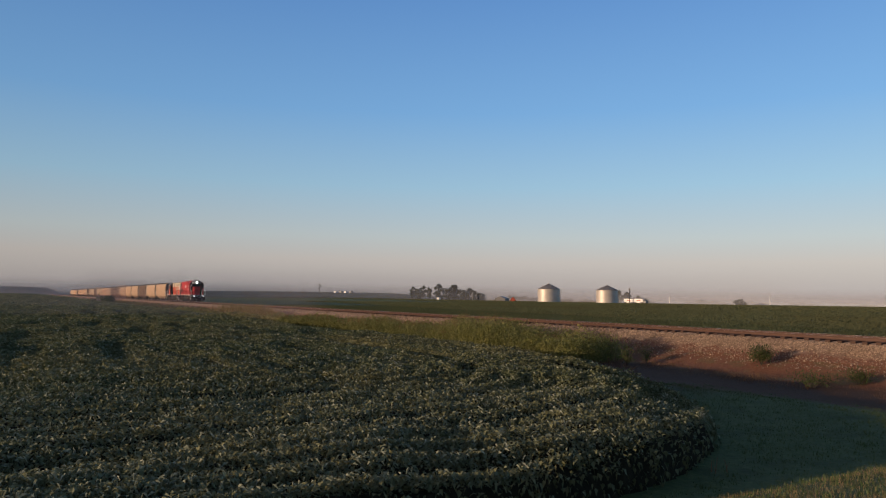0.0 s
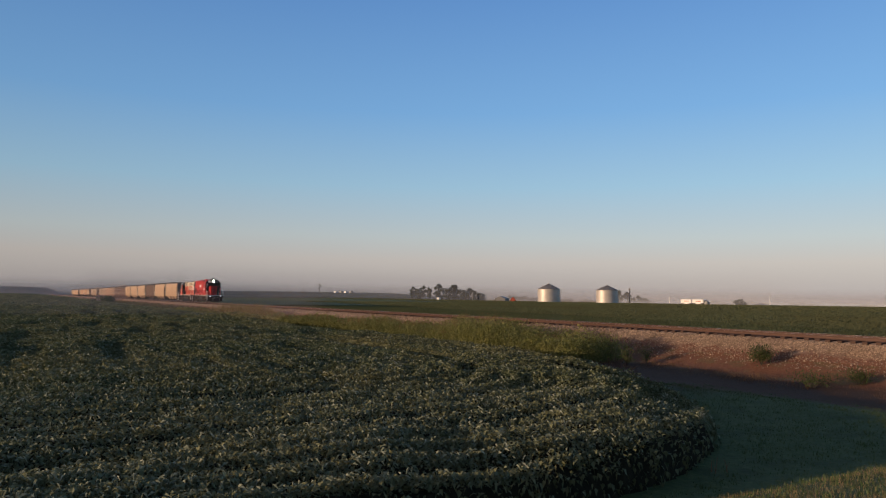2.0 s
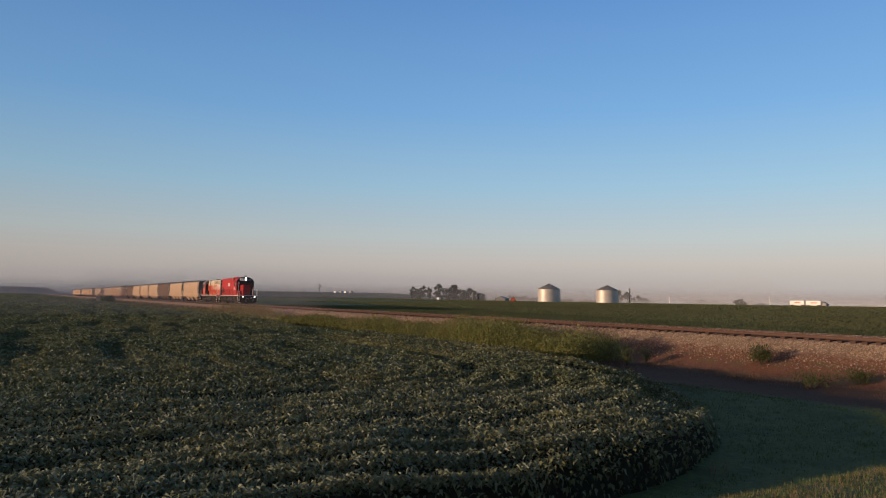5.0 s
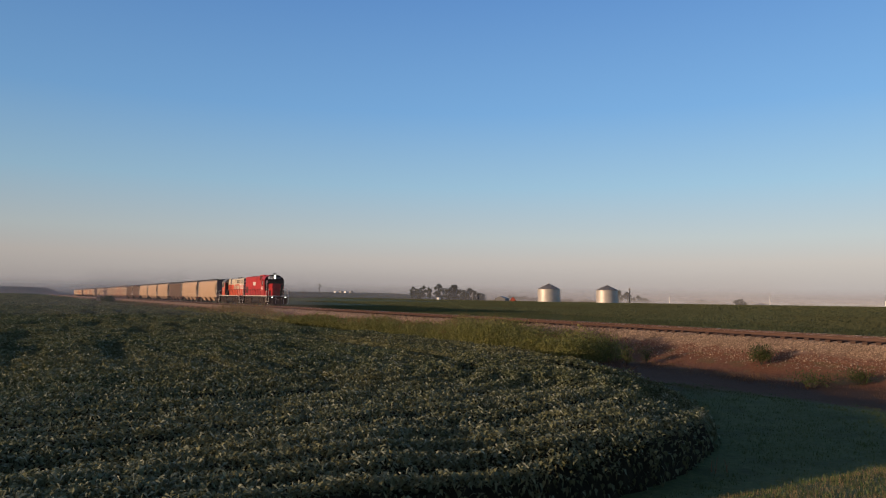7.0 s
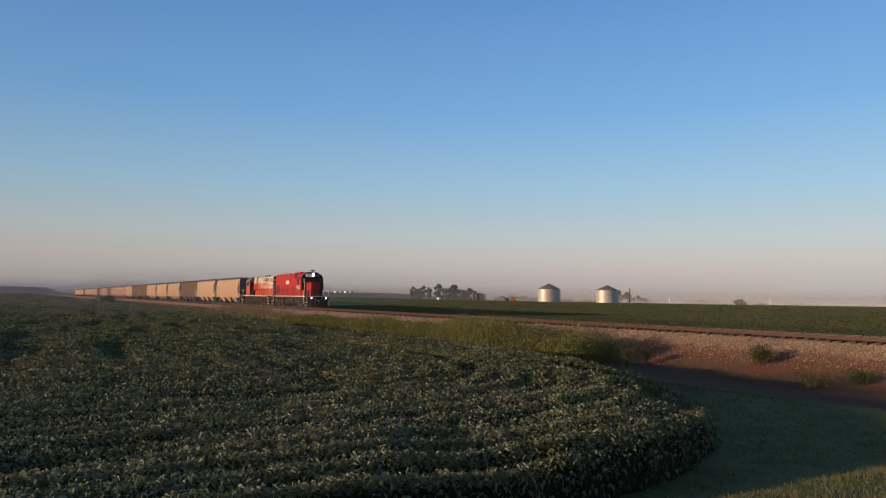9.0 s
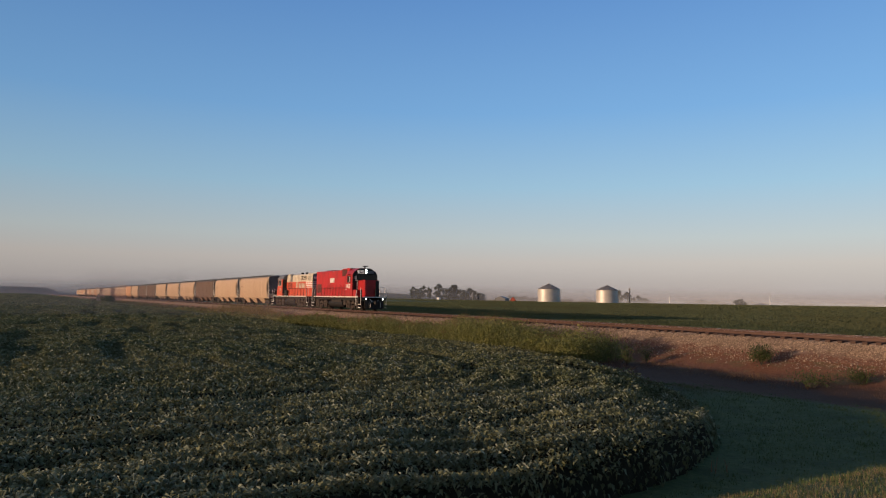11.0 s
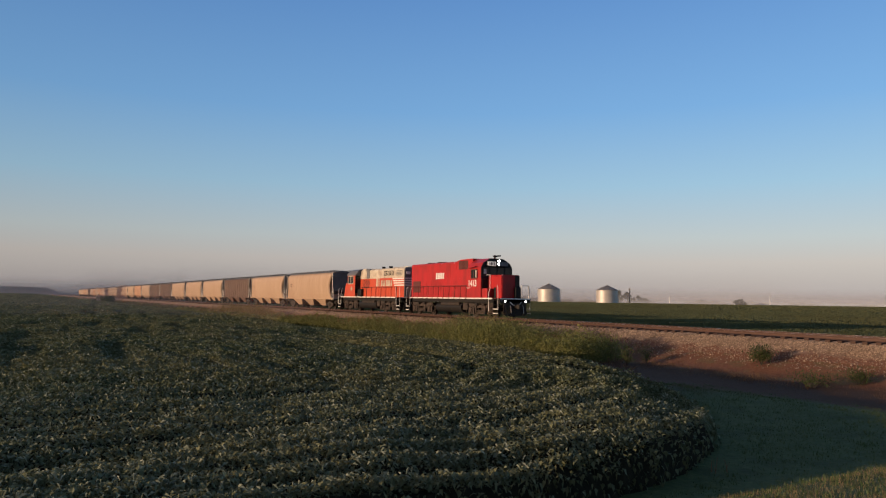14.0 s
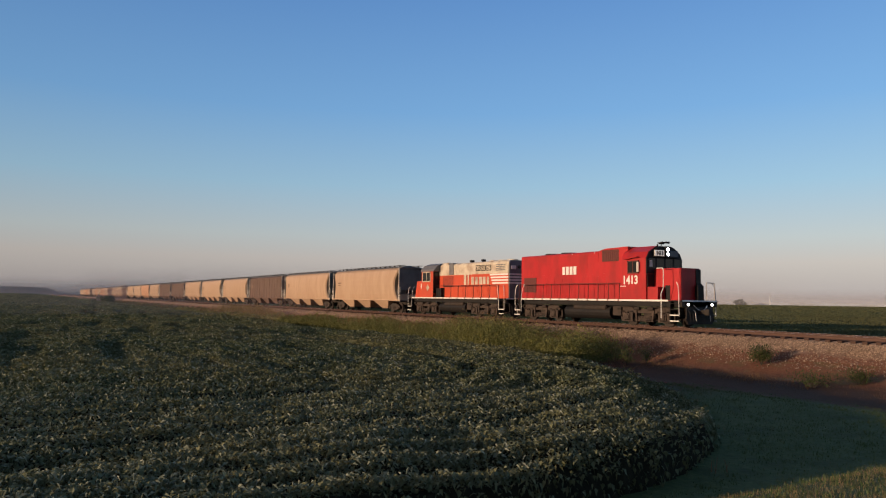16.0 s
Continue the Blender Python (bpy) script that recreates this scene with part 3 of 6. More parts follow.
def build_far_mass():
    """The closed leaf mass of the far field under its outer leaves."""
    xs, ys = np.arange(-420.0, 61.0, 6.0), np.arange(41.0, 332.0, 3.0)
    gx, gy = np.meshgrid(xs, ys)
    az = np.degrees(np.arctan2(gy, -gx))
    z = terrain(gx, gy) - 0.2 + 0.64 * smooth(11.0, 12.5, az) * (1 - smooth(67.5, 69.0, az)) * smooth(41.0, 43.0, gy) * (1 - smooth(322, 330, gy))
    v = np.stack([gx, gy, z], -1).reshape(-1, 3)
    i = np.arange(v.shape[0]).reshape(len(ys), len(xs))
    q = np.stack([i[:-1, :-1], i[:-1, 1:], i[1:, 1:], i[1:, :-1]], -1).reshape(-1, 4)
    tagged(raw_mesh("far_field_understorey", v, q, np.full(len(q), 4), M_FIELDMASS, True), "closed green leaf mass of the field behind the railway", "crop", kind="stuff")


build_far_mass()


# ---------------------------------------------------------------- railway
def build_track():
    track = thing("railway_track", "single railway track with rusty rails on wooden ties", "railway track", kind="structure")
    track.location = (0, TRACK_Y, 0)
    x0, x1 = -1500.0, 600.0
    profile = [(-0.07, -0.17), (0.07, -0.17), (0.07, -0.155), (0.012, -0.14), (0.012, -0.045), (0.036, -0.035), (0.036, -0.004), (0.028, 0.0), (-0.028, 0.0), (-0.036, -0.004), (-0.036, -0.035), (-0.012, -0.045), (-0.012, -0.14), (-0.07, -0.155)]
    for side in (-0.7525, 0.7525):
        bm = bmesh.new()
        prism_x(bm, [(y + side, z) for y, z in profile], x0, x1)
        part("rail", bm, M_RAIL, track)
        part("rail_head", boxed(x0, x1, side - 0.024, side + 0.024, -0.003, 0.002), M_SHINE, track, "bright worn running surface")
    return track


TRACK = build_track()


def build_ballast_stones():
    """Crushed stone on the shoulders of the track bed."""
    rng = np.random.default_rng(21)
    bm = bmesh.new()
    for co in ((1, 0, 0), (0, 1, 0), (-1, 0, 0), (0, -1, 0), (0.1, 0, 0.9), (0, -0.1, -0.9)):
        bm.verts.new(co)
    bm.verts.ensure_lookup_table()
    for i in range(4):
        bm.faces.new((bm.verts[i], bm.verts[(i + 1) % 4], bm.verts[4]))
        bm.faces.new((bm.verts[(i + 1) % 4], bm.verts[i], bm.verts[5]))
    bm.verts.index_update()
    base = np.array([v.co[:] for v in bm.verts])
    bm.verts.ensure_lookup_table()
    tri = np.array([[v.index for v in f.verts] for f in bm.faces])
    bm.free()
    spots = []
    for xa, xb, n in ((-30, -6, 40000), (-60, -30, 12000), (-120, -60, 4000)):
        x = rng.uniform(xa, xb, n)
        d = np.concatenate([-1.40 - rng.beta(1.0, 2.6, n - n // 6) * 3.4, rng.uniform(1.5, 3.0, n // 6)])
        size = (0.016 + 0.032 * rng.uniform(0, 1, n) ** 1.8) * (1.0 if xa > -40 else 1.2 if xa > -80 else 1.5)
        spots.append(np.stack([x, d, size], -1))
    s = np.concatenate(spots)
    limit = 2.45 + 0.35 * bumps(s[:, 0], s[:, 1] * 0, 0.9, 4.0) + 0.25 * bumps(s[:, 0], s[:, 1], 3.1, 2.0)
    s = s[(np.abs(s[:, 1]) < limit) | (rng.uniform(0, 1, len(s)) < 0.30)]
    x, y = s[:, 0], TRACK_Y + s[:, 1]
    z = terrain(x, y) + 0.03 * (np.abs(s[:, 1]) < 3.4) + s[:, 2] * 0.35
    n = len(s)
    shape = rng.uniform(0.6, 1.25, (n, 1, 3)) * s[:, 2][:, None, None]
    jig = 1 + rng.normal(0, 0.16, (n, len(base), 1))
    a = rng.uniform(0, 6.283, n)
    v = base[None] * shape * jig
    vx = v[..., 0] * np.cos(a)[:, None] - v[..., 1] * np.sin(a)[:, None]
    vy = v[..., 0] * np.sin(a)[:, None] + v[..., 1] * np.cos(a)[:, None]
    v = np.stack([vx + x[:, None], vy + y[:, None], v[..., 2] + z[:, None]], -1).reshape(-1, 3)
    loops = ((np.arange(n) * len(base))[:, None, None] + tri[None]).reshape(-1)
    ob = raw_mesh("ballast", v, loops, np.full(n * len(tri), 3), M_STONE)
    tagged(ob, "crushed pale limestone ballast on the track shoulders", "ballast", kind="stuff")


build_ballast_stones()


def build_ballast_bed():
    """The stone bed itself, uneven and closed to the ground."""
    xs = np.concatenate([np.arange(-1500, -160, 20.0), np.arange(-160, 0, 0.4), np.arange(0, 600, 20.0)])
    ds = np.array([-3.55, -3.2, -2.8, -2.4, -2.05, -1.8, -1.36, -1.15, -0.7, 0, 0.7, 1.15, 1.36, 1.8, 2.05, 2.4, 2.8, 3.2, 3.55])
    gx, gd = np.meshgrid(xs, ds)
    z = terrain(gx, TRACK_Y + gd) + 0.035 + 0.02 * bumps(gx, gd * 3, 5.0)
    z = np.where(np.abs(gd) > 3.5, z - 0.15, z)
    v = np.stack([gx, TRACK_Y + gd, z], -1).reshape(-1, 3)
    i = np.arange(v.shape[0]).reshape(len(ds), len(xs))
    q = np.stack([i[:-1, :-1], i[:-1, 1:], i[1:, 1:], i[1:, :-1]], -1).reshape(-1, 4)
    ob = raw_mesh("track_bed", v, q, np.full(len(q), 4), M_BED)
    tagged(ob, "raised stone bed under the railway track", "track bed", kind="structure")


build_ballast_bed()


# ---------------------------------------------------------------- the train
def coupling_x(t):
    """Where the first hopper couples to the second locomotive, at t seconds."""
    return 18.02 - (209.3 - 8.036 * t - 0.01525 * t * t)


CARS = []       # (thing, offset along the track)
WHEELS = []     # (wheelset, place on its bogie, radius)


def wheelset(parent, x, radius, z):
    bm = bmesh.new()
    for side in (-0.7525, 0.7525):
        drum(bm, 0, side, 0, radius, 0.13, "Y", 24, 0.015)
        drum(bm, 0, side * 0.93, 0, radius + 0.025, 0.03, "Y", 24)
        drum(bm, 0, side * 1.1, 0, radius * 0.42, 0.08, "Y", 12)
        for k in range(5):
            a = k * 2 * math.pi / 5
            drum(bm, radius * 0.66 * math.cos(a), side * 1.088, radius * 0.66 * math.sin(a), 0.05, 0.02, "Y", 8)
    drum(bm, 0, 0, 0, 0.085, 2.1, "Y", 12)
    w = part("wheelset", bm, M_WHEEL, parent, "two steel wheels on one axle")
    w.location = (x, 0, z)
    return w


def loco_bogie(parent, x):
    """Two-axle power bogie: cast side frames with pedestal legs, swing hangers and brake gear."""
    bm = bmesh.new()
    box(bm, -0.35, 0.35, -1.0, 1.0, 0.45, 0.95, 0.04)
    outline = [(-2.05, 0.98), (2.05, 0.98), (2.05, 0.78), (-2.05, 0.78)]
    for y in (-0.62, 0.38):
        prism(bm, outline, y, y + 0.24)
    b = part("bogie", bm, M_UNDER, parent, "grimy two-axle power bogie")
    b.location = (x, 0, 0)
    for side in (-1, 1):
        frame_bm = bmesh.new()
        lo, hi = sorted((side * 1.12, side * 1.26))
        outline = [(-2.08, 0.84), (-2.02, 1.00), (-1.70, 1.06), (-1.05, 1.06), (-0.80, 0.98), (0.80, 0.98), (1.05, 1.06), (1.70, 1.06), (2.02, 1.00), (2.08, 0.84),
                   (1.90, 0.78), (1.10, 0.82), (0.78, 0.74), (-0.78, 0.74), (-1.10, 0.82), (-1.90, 0.78)]
        prism(frame_bm, outline, lo, hi)
        for a in (-1.37, 1.37):
            for k in (-1, 1):
                # pedestal legs splay a little towards the foot
                prism(frame_bm, [(a + k * 0.20, 0.86), (a + k * 0.46, 0.86), (a + k * 0.40, 0.55), (a + k * 0.42, 0.27), (a + k * 0.24, 0.27), (a + k * 0.22, 0.55)], lo, hi)
            box(frame_bm, a - 0.44, a + 0.44, *sorted((side * 1.16, side * 1.24)), 0.24, 0.30)
        part("side_frame", frame_bm, M_BOGIE, b, "rust-brown cast side frame")
        for a in (-1.37, 1.37):
            jb = bmesh.new()
            box(jb, a - 0.19, a + 0.19, *sorted((side * 1.08, side * 1.30)), 0.34, 0.72, 0.03)
            drum(jb, a, side * 1.31, 0.51, 0.14, 0.06, "Y", 12)
            for k in (-0.13, 0.13):
                drum(jb, a + k, side * 1.17, 0.78, 0.075, 0.16, "Z", 8)
            part("axle_box", jb, M_BOGIE, b)
        sw = bmesh.new()
        for k in range(5):
            w = 0.58 - 0.06 * abs(k - 2)
            box(sw, -w, w, *sorted((side * 1.10, side * 1.28)), 0.36 + 0.045 * k, 0.39 + 0.045 * k)
        for k in (-0.66, 0.66):
            prism(sw, [(k - 0.07, 0.90), (k + 0.07, 0.90), (k * 0.90 + 0.06, 0.26), (k * 0.90 - 0.06, 0.26)], *sorted((side * 1.27, side * 1.33)))
        box(sw, -0.66, 0.66, *sorted((side * 1.14, side * 1.30)), 0.26, 0.33, 0.02)
        part("swing_hanger", sw, M_BOGIE, b, "leaf spring pack on swing hangers")
        br = bmesh.new()
        for k in (-1, 1):
            drum(br, k * 0.52, side * 1.34, 1.00, 0.10, 0.40, "X", 10)
            drum(br, k * 1.92, side * 1.30, 0.98, 0.09, 0.30, "X", 10)
            for off in (0.62, 2.02):
                prism(br, [(k * off - 0.05, 0.86), (k * off + 0.05, 0.86), (k * off + 0.08, 0.34), (k * off - 0.04, 0.30)], *sorted((side * 0.98, side * 1.10)))
            rod(br, (k * 0.62, side * 1.10, 0.36), (k * 2.0, side * 1.10, 0.36), 0.03)
        rod(br, (-1.9, side * 1.30, 1.09), (1.9, side * 1.30, 1.09), 0.022)
        part("brake_gear", br, M_UNDER, b)
    for a in (-1.37, 1.37):
        WHEELS.append((wheelset(b, a, 0.508, 0.508), (a, 0, 0.508), 0.508))
    return b


def lettering(words, size, material, parent, x, y, z, label="", tall=1.0, name="lettering"):
    """Text on a side wall that faces -y."""
    cu = bpy.data.curves.new("text", "FONT")
    cu.body, cu.size, cu.extrude, cu.align_x, cu.offset = words, size, 0.004, "CENTER", 0.018
    tmp = new("text", cu)
    me = bpy.data.meshes.new_from_object(tmp.evaluated_get(bpy.context.evaluated_depsgraph_get()))
    bpy.data.objects.remove(tmp)
    me.transform(pose(0, 0, 0, 90, 0, 0))
    me.transform(Matrix.Diagonal((1, 1, tall, 1)))
    me.materials.clear()
    me.materials.append(material)
    ob = new(name, me)
    ob.parent, ob.location = parent, (x, y, z)
    if label:
        ob["label"] = label
    return ob


def platform(loco, half, strip, cab_rail=False):
    """Frame, walkway strip, steps, pilots, coupler and tank under a locomotive."""
    part("frame", boxed(-half, half, -1.22, 1.22, 1.14, 1.44, bevel=0.02), M_BLACK, loco)
    part("walkway", boxed(-half, half, -1.50, 1.50, 1.44, 1.50), M_BLACK, loco)
    for side in (-1, 1):
        lo, hi = sorted((side * 1.50, side * 1.53))
        part("sill_stripe", boxed(-half + 0.9, half - 0.9, lo, hi, 1.43, 1.53), M_WHITE, loco, strip)
    tank = bmesh.new()
    prism_x(tank, [(-1.05, 1.10), (-1.26, 1.0), (-1.36, 0.85), (-1.38, 0.70), (-1.32, 0.52), (-1.18, 0.38), (-0.98, 0.30), (0.98, 0.30), (1.18, 0.38), (1.32, 0.52), (1.38, 0.70), (1.36, 0.85), (1.26, 1.0), (1.05, 1.10)], -2.15, 2.0)
    part("fuel_tank", tank, M_BLACK, loco, "black bevelled fuel tank")
    for side in (-1, 1):
        part("air_reservoir", drum(bmesh.new(), 0.2, side * 1.22, 1.0, 0.17, 3.0, "X", 12, 0.05), M_UNDER, loco)
    box_bm = boxed(2.25, 2.95, -1.35, -0.8, 0.55, 1.12, bevel=0.03)
    part("battery_box", box_bm, M_UNDER, loco)
    for end in (-1, 1):
        x = end * half
        pil = bmesh.new()
        a, b = sorted((x - end * 0.10, x))
        box(pil, a, b, -1.08, 1.08, 0.50, 1.44, 0.01)
        box(pil, a, b, -1.45, 1.45, 1.16, 1.43, 0.01)
        prism_x(pil, [(-1.2, 0.50), (-0.95, 0.20), (0.95, 0.20), (1.2, 0.50)], *sorted((x - end * 0.12, x + end * 0.02)))
        pilot = part("pilot", pil, M_UNDER, loco, "black end plate with plough")
        part("end_stripe", boxed(*sorted((x, x + end * 0.02)), -1.40, 1.40, 1.435, 1.515), M_WHITE, pilot)
        cp = bmesh.new()
        box(cp, *sorted((x - end * 0.2, x + end * 0.48)), -0.11, 0.11, 0.78, 1.0, 0.03)
        box(cp, *sorted((x + end * 0.42, x + end * 0.74)), -0.19, 0.14, 0.70, 1.06, 0.06)
        part("coupler", cp, M_UNDER, loco)
        for y in (-0.95, -0.7, -0.5, 0.5, 0.7, 0.95):
            hoses = bmesh.new()
            rod(hoses, (x, y, 0.98), (x + end * 0.12, y, 0.85), 0.025)
            rod(hoses, (x + end * 0.12, y, 0.85), (x + end * 0.16, y * 0.97, 0.38), 0.025)
            part("air_hose", hoses, M_GALV if y in (-0.5, 0.7) else M_BLACK, pilot)
        chain = rods([(x + end * 0.05, -0.55, 1.25), (x + end * 0.10, -0.3, 1.02), (x + end * 0.12, 0.0, 0.95), (x + end * 0.10, 0.3, 1.02), (x + end * 0.05, 0.55, 1.25)], 0.022)
        part("uncoupling_lever", chain, M_WHITE, pilot, "pale lift bar and chain")
        for side in (-1, 1):
            st = bmesh.new()
            for k in range(4):
                z = 0.35 + 0.32 * k
                box(st, *sorted((x - end * 0.12, x - end * 0.75)), *sorted((side * 1.22, side * 1.52)), z, z + 0.03)
            box(st, *sorted((x - end * 0.75, x - end * 0.79)), *sorted((side * 1.22, side * 1.50)), 0.33, 1.44)
            steps = part("steps", st, M_BLACK, loco, "black end steps with white edges")
            ed = bmesh.new()
            for k in range(2):
                z = 0.35 + 0.32 * k
                box(ed, *sorted((x - end * 0.12, x - end * 0.75)), *sorted((side * 1.52, side * 1.545)), z - 0.01, z + 0.05)
            part("step_edges", ed, M_WHITE, steps)
            for xx, lean in ((x - end * 0.14, 0.0), (x - end * 0.86, 0.10)):
                if cab_rail and end > 0 and lean:
                    continue
                hr = rods([(xx, side * 1.50, 0.62), (xx, side * 1.52, 1.50), (xx - end * lean * 0.3, side * 1.52, 1.75), (xx - end * (0.06 + lean * 1.2), side * 1.5, 2.30), (xx - end * (0.22 + lean), side * 1.44, 2.50)], 0.020, 6)
                part("grab_rail", hr, M_WHITE, loco, "white painted corner grab rail")
        # end railing across the platform
        er = bmesh.new()
        for y in (0.62, 1.3):
            rod(er, (x - end * 0.05, y, 1.5), (x - end * 0.05, y, 2.5), 0.024)
        for y in (0.62,):
            rod(er, (x - end * 0.05, y, 2.5), (x - end * 0.05, y + 0.68, 2.5), 0.024)
        part("end_rail", er, M_GALV, loco)


def side_rails(loco, x0, x1, gap, material, top=2.50, sides=(-1, 1)):
    n = max(1, int(round((x1 - x0) / gap)))
    for side in sides:
        part("handrail", rod(bmesh.new(), (x0, side * 1.44, top), (x1, side * 1.44, top), 0.022), material, loco)
        for k in range(n + 1):
            x = x0 + (x1 - x0) * k / n
            post = rod(bmesh.new(), (x, side * 1.46, 1.5), (x, side * 1.44, top), 0.024)
            box(post, x - 0.035, x + 0.035, *sorted((side * 1.47, side * 1.545)), 1.41, 1.55)
            part("stanchion", post, material, loco)


def rounded_hood(x0, x1, half, z0, z1, r, drop=0.0):
    """A hood with rounded upper long edges; the roof may fall by drop towards x0."""
    sec = [(-half, z0)] + [(-half + r - r * math.cos(a), z1 - r + r * math.sin(a)) for a in np.linspace(0, math.pi / 2, 5)]
    sec += [(half - r + r * math.sin(a), z1 - r + r * math.cos(a)) for a in np.linspace(0, math.pi / 2, 5)] + [(half, z0)]
    bm = bmesh.new()
    prism_x(bm, sec, x0, x1)
    return bm


def grille(bm, x0, x1, y, z0, z1, count, upright=False, depth=0.025):
    """Louvre slats over a side panel."""
    for k in range(count):
        if upright:
            a = x0 + (x1 - x0) * (k + 0.2) / count
            box(bm, a, a + (x1 - x0) * 0.5 / count, y - depth, y, z0, z1)
        else:
            a = z0 + (z1 - z0) * (k + 0.2) / count
            box(bm, x0, x1, y - depth, y, a, a + (z1 - z0) * 0.5 / count)
    return bm


def door_seams(loco, xs, y, z0, z1, material):
    """Hood doors: thin raised leaves with latches."""
    for a, b in zip(xs, xs[1:]):
        bm = boxed(a + 0.02, b - 0.02, y - 0.016, y + 0.02, z0, z1, bevel=0.005)
        d = part("hood_door", bm, material, loco)
        part("latch", boxed(b - 0.12, b - 0.07, y - 0.035, y, (z0 + z1) / 2 - 0.06, (z0 + z1) / 2 + 0.06), material, d)


def build_red_locomotive():
    loco = thing("locomotive", "bright red four-axle diesel locomotive with white number and black cab front", "locomotive")
    half = 7.55
    platform(loco, half, "white reflective stripe along the walkway", True)
    # the long hood is wide and plain; its roof steps up towards the cab
    part("long_hood", rounded_hood(-7.35, 2.05, 1.0, 1.5, 4.56, 0.14), M_RED, loco)
    mid = bmesh.new()
    prism(mid, [(0.75, 4.50), (0.75, 4.57), (1.35, 4.68), (3.2, 4.71), (3.2, 1.5), (2.0, 1.5)], -1.02, 1.02)
    part("equipment_hood", mid, M_RED, loco)
    door_seams(loco, [-5.3, -4.45, -3.6, -2.75, -1.9, -1.05, -0.2, 0.6, 1.4], -1.0, 1.62, 2.95, M_RED)
    seam = bmesh.new()
    for z in (3.12,):
        box(seam, -7.3, 2.0, -1.015, -0.97, z, z + 0.025)
    box(seam, -0.42, -0.39, -1.015, -0.97, 3.15, 4.40)
    box(seam, 0.60, 0.64, -1.02, -0.97, 3.9, 4.46)
    part("hood_trim", seam, M_RED, loco)
    for side in (-1, 1):
        y = side * 1.0
        g1 = grille(bmesh.new(), -7.0, -5.6, y if side < 0 else y + 0.025, 1.95, 2.98, 12)
        box(g1, -7.0, -5.6, *sorted((y, side * 1.012)), 1.95, 2.98)
        part("radiator_grille", g1, M_DKRED, loco, "dull brown-red louvred grille")
        g2 = grille(bmesh.new(), 1.0, 2.45, side * 1.02 if side < 0 else side * 1.02 + 0.025, 3.86, 4.58, 9, True)
        box(g2, 1.0, 2.45, *sorted((side * 1.02, side * 1.032)), 3.86, 4.58)
        part("intake_grille", g2, M_DKRED, loco, "dull brown air intake grille")
    for x in (-4.9, -3.2):
        fan = bmesh.new()
        drum(fan, x, 0, 4.60, 0.62, 0.14, "Z", 20, 0.03)
        part("roof_fan", fan, M_BLACK, loco)
    stack = bmesh.new()
    box(stack, -1.25, -0.35, -0.30, 0.30, 4.54, 4.63, 0.03)
    part("exhaust_stack", stack, M_BLACK, loco)
    for x in (-1.8, 0.3):
        part("lifting_eye", rod(bmesh.new(), (x, -0.94, 4.38), (x, -1.02, 4.50), 0.03), M_WHITE, loco)
    # cab over the full width
    cab = bmesh.new()
    prism_x(cab, [(-1.50, 1.5), (-1.50, 3.92), (-1.28, 4.30), (-0.62, 4.66), (0.62, 4.66), (1.28, 4.30), (1.50, 3.92), (1.50, 1.5)], 3.15, 5.05)
    part("cab", cab, M_RED, loco)
    front = bmesh.new()
    prism_x(front, [(-1.49, 3.02), (-1.49, 3.91), (-1.27, 4.28), (-0.61, 4.64), (0.61, 4.64), (1.27, 4.28), (1.49, 3.91), (1.49, 3.02)], 5.05, 5.10)
    prism_x(front, [(-1.0, 3.98), (-1.0, 4.36), (-0.58, 4.60), (0.58, 4.60), (1.0, 4.36), (1.0, 3.98)], 5.08, 5.22)
    part("cab_front", front, M_BLACK, loco, "black anti-glare cab front")
    door = boxed(5.05, 5.09, -1.40, -0.86, 1.62, 3.0, bevel=0.01)
    part("cab_door", door, M_BLACK, loco, "dark cab end door")
    win = bmesh.new()
    for y0, y1 in ((-1.32, -0.80), (0.80, 1.32), (-0.66, -0.06), (0.06, 0.66)):
        box(win, 5.09, 5.112, y0, y1, 3.35, 3.92)
    screen = part("windscreen", win, M_GLASS, loco, "dark reflective front windows")
    # small pale plate stands in for the bright reflection in this pane
    part("pane_reflection", boxed(5.112, 5.118, -1.27, -1.02, 3.42, 3.80), M_GALV, screen, "pale plate painted as a reflection in the window corner")
    wipers = bmesh.new()
    box(wipers, 5.1, 5.12, -1.36, -0.76, 3.92, 3.95)
    part("window_trim", wipers, M_UNDER, loco)
    for side in (-1, 1):
        sw = bmesh.new()
        ys = sorted((side * 1.49, side * 1.515))
        box(sw, 3.70, 4.46, *ys, 3.10, 3.74)
        w = part("side_window", sw, M_GLASS, loco, "sliding cab side window")
        fr = bmesh.new()
        yy = sorted((side * 1.50, side * 1.54))
        for a, b, c, d in ((3.64, 3.70, 3.05, 3.80), (4.46, 4.52, 3.05, 3.80), (3.64, 4.52, 3.74, 3.80), (3.64, 4.52, 3.04, 3.10), (4.05, 4.09, 3.10, 3.74)):
            box(fr, a, b, *yy, c, d)
        part("window_frame", fr, M_DKRED, w)
        hood = bmesh.new()
        prism(hood, [(3.5, 3.86), (4.55, 3.98), (4.55, 4.01), (3.5, 3.89)], *sorted((side * 1.50, side * 1.72)))
        part("sunshade", hood, M_RED, loco)
        vis = bmesh.new()
        prism(vis, [(4.44, 3.12), (4.60, 3.12), (4.60, 3.70), (4.44, 3.70)], *sorted((side * 1.53, side * 1.62)))
        part("wind_deflector", vis, M_GALV, loco)
    # short nose
    nose = rounded_hood(5.05, 6.95, 0.84, 1.5, 3.32, 0.10)
    bmesh.ops.bevel(nose, geom=[e for e in nose.edges if all(abs(v.co.x - 6.95) < 1e-4 for v in e.verts)], offset=0.05, segments=2, affect="EDGES")
    nose_ob = part("short_hood", nose, M_RED, loco)
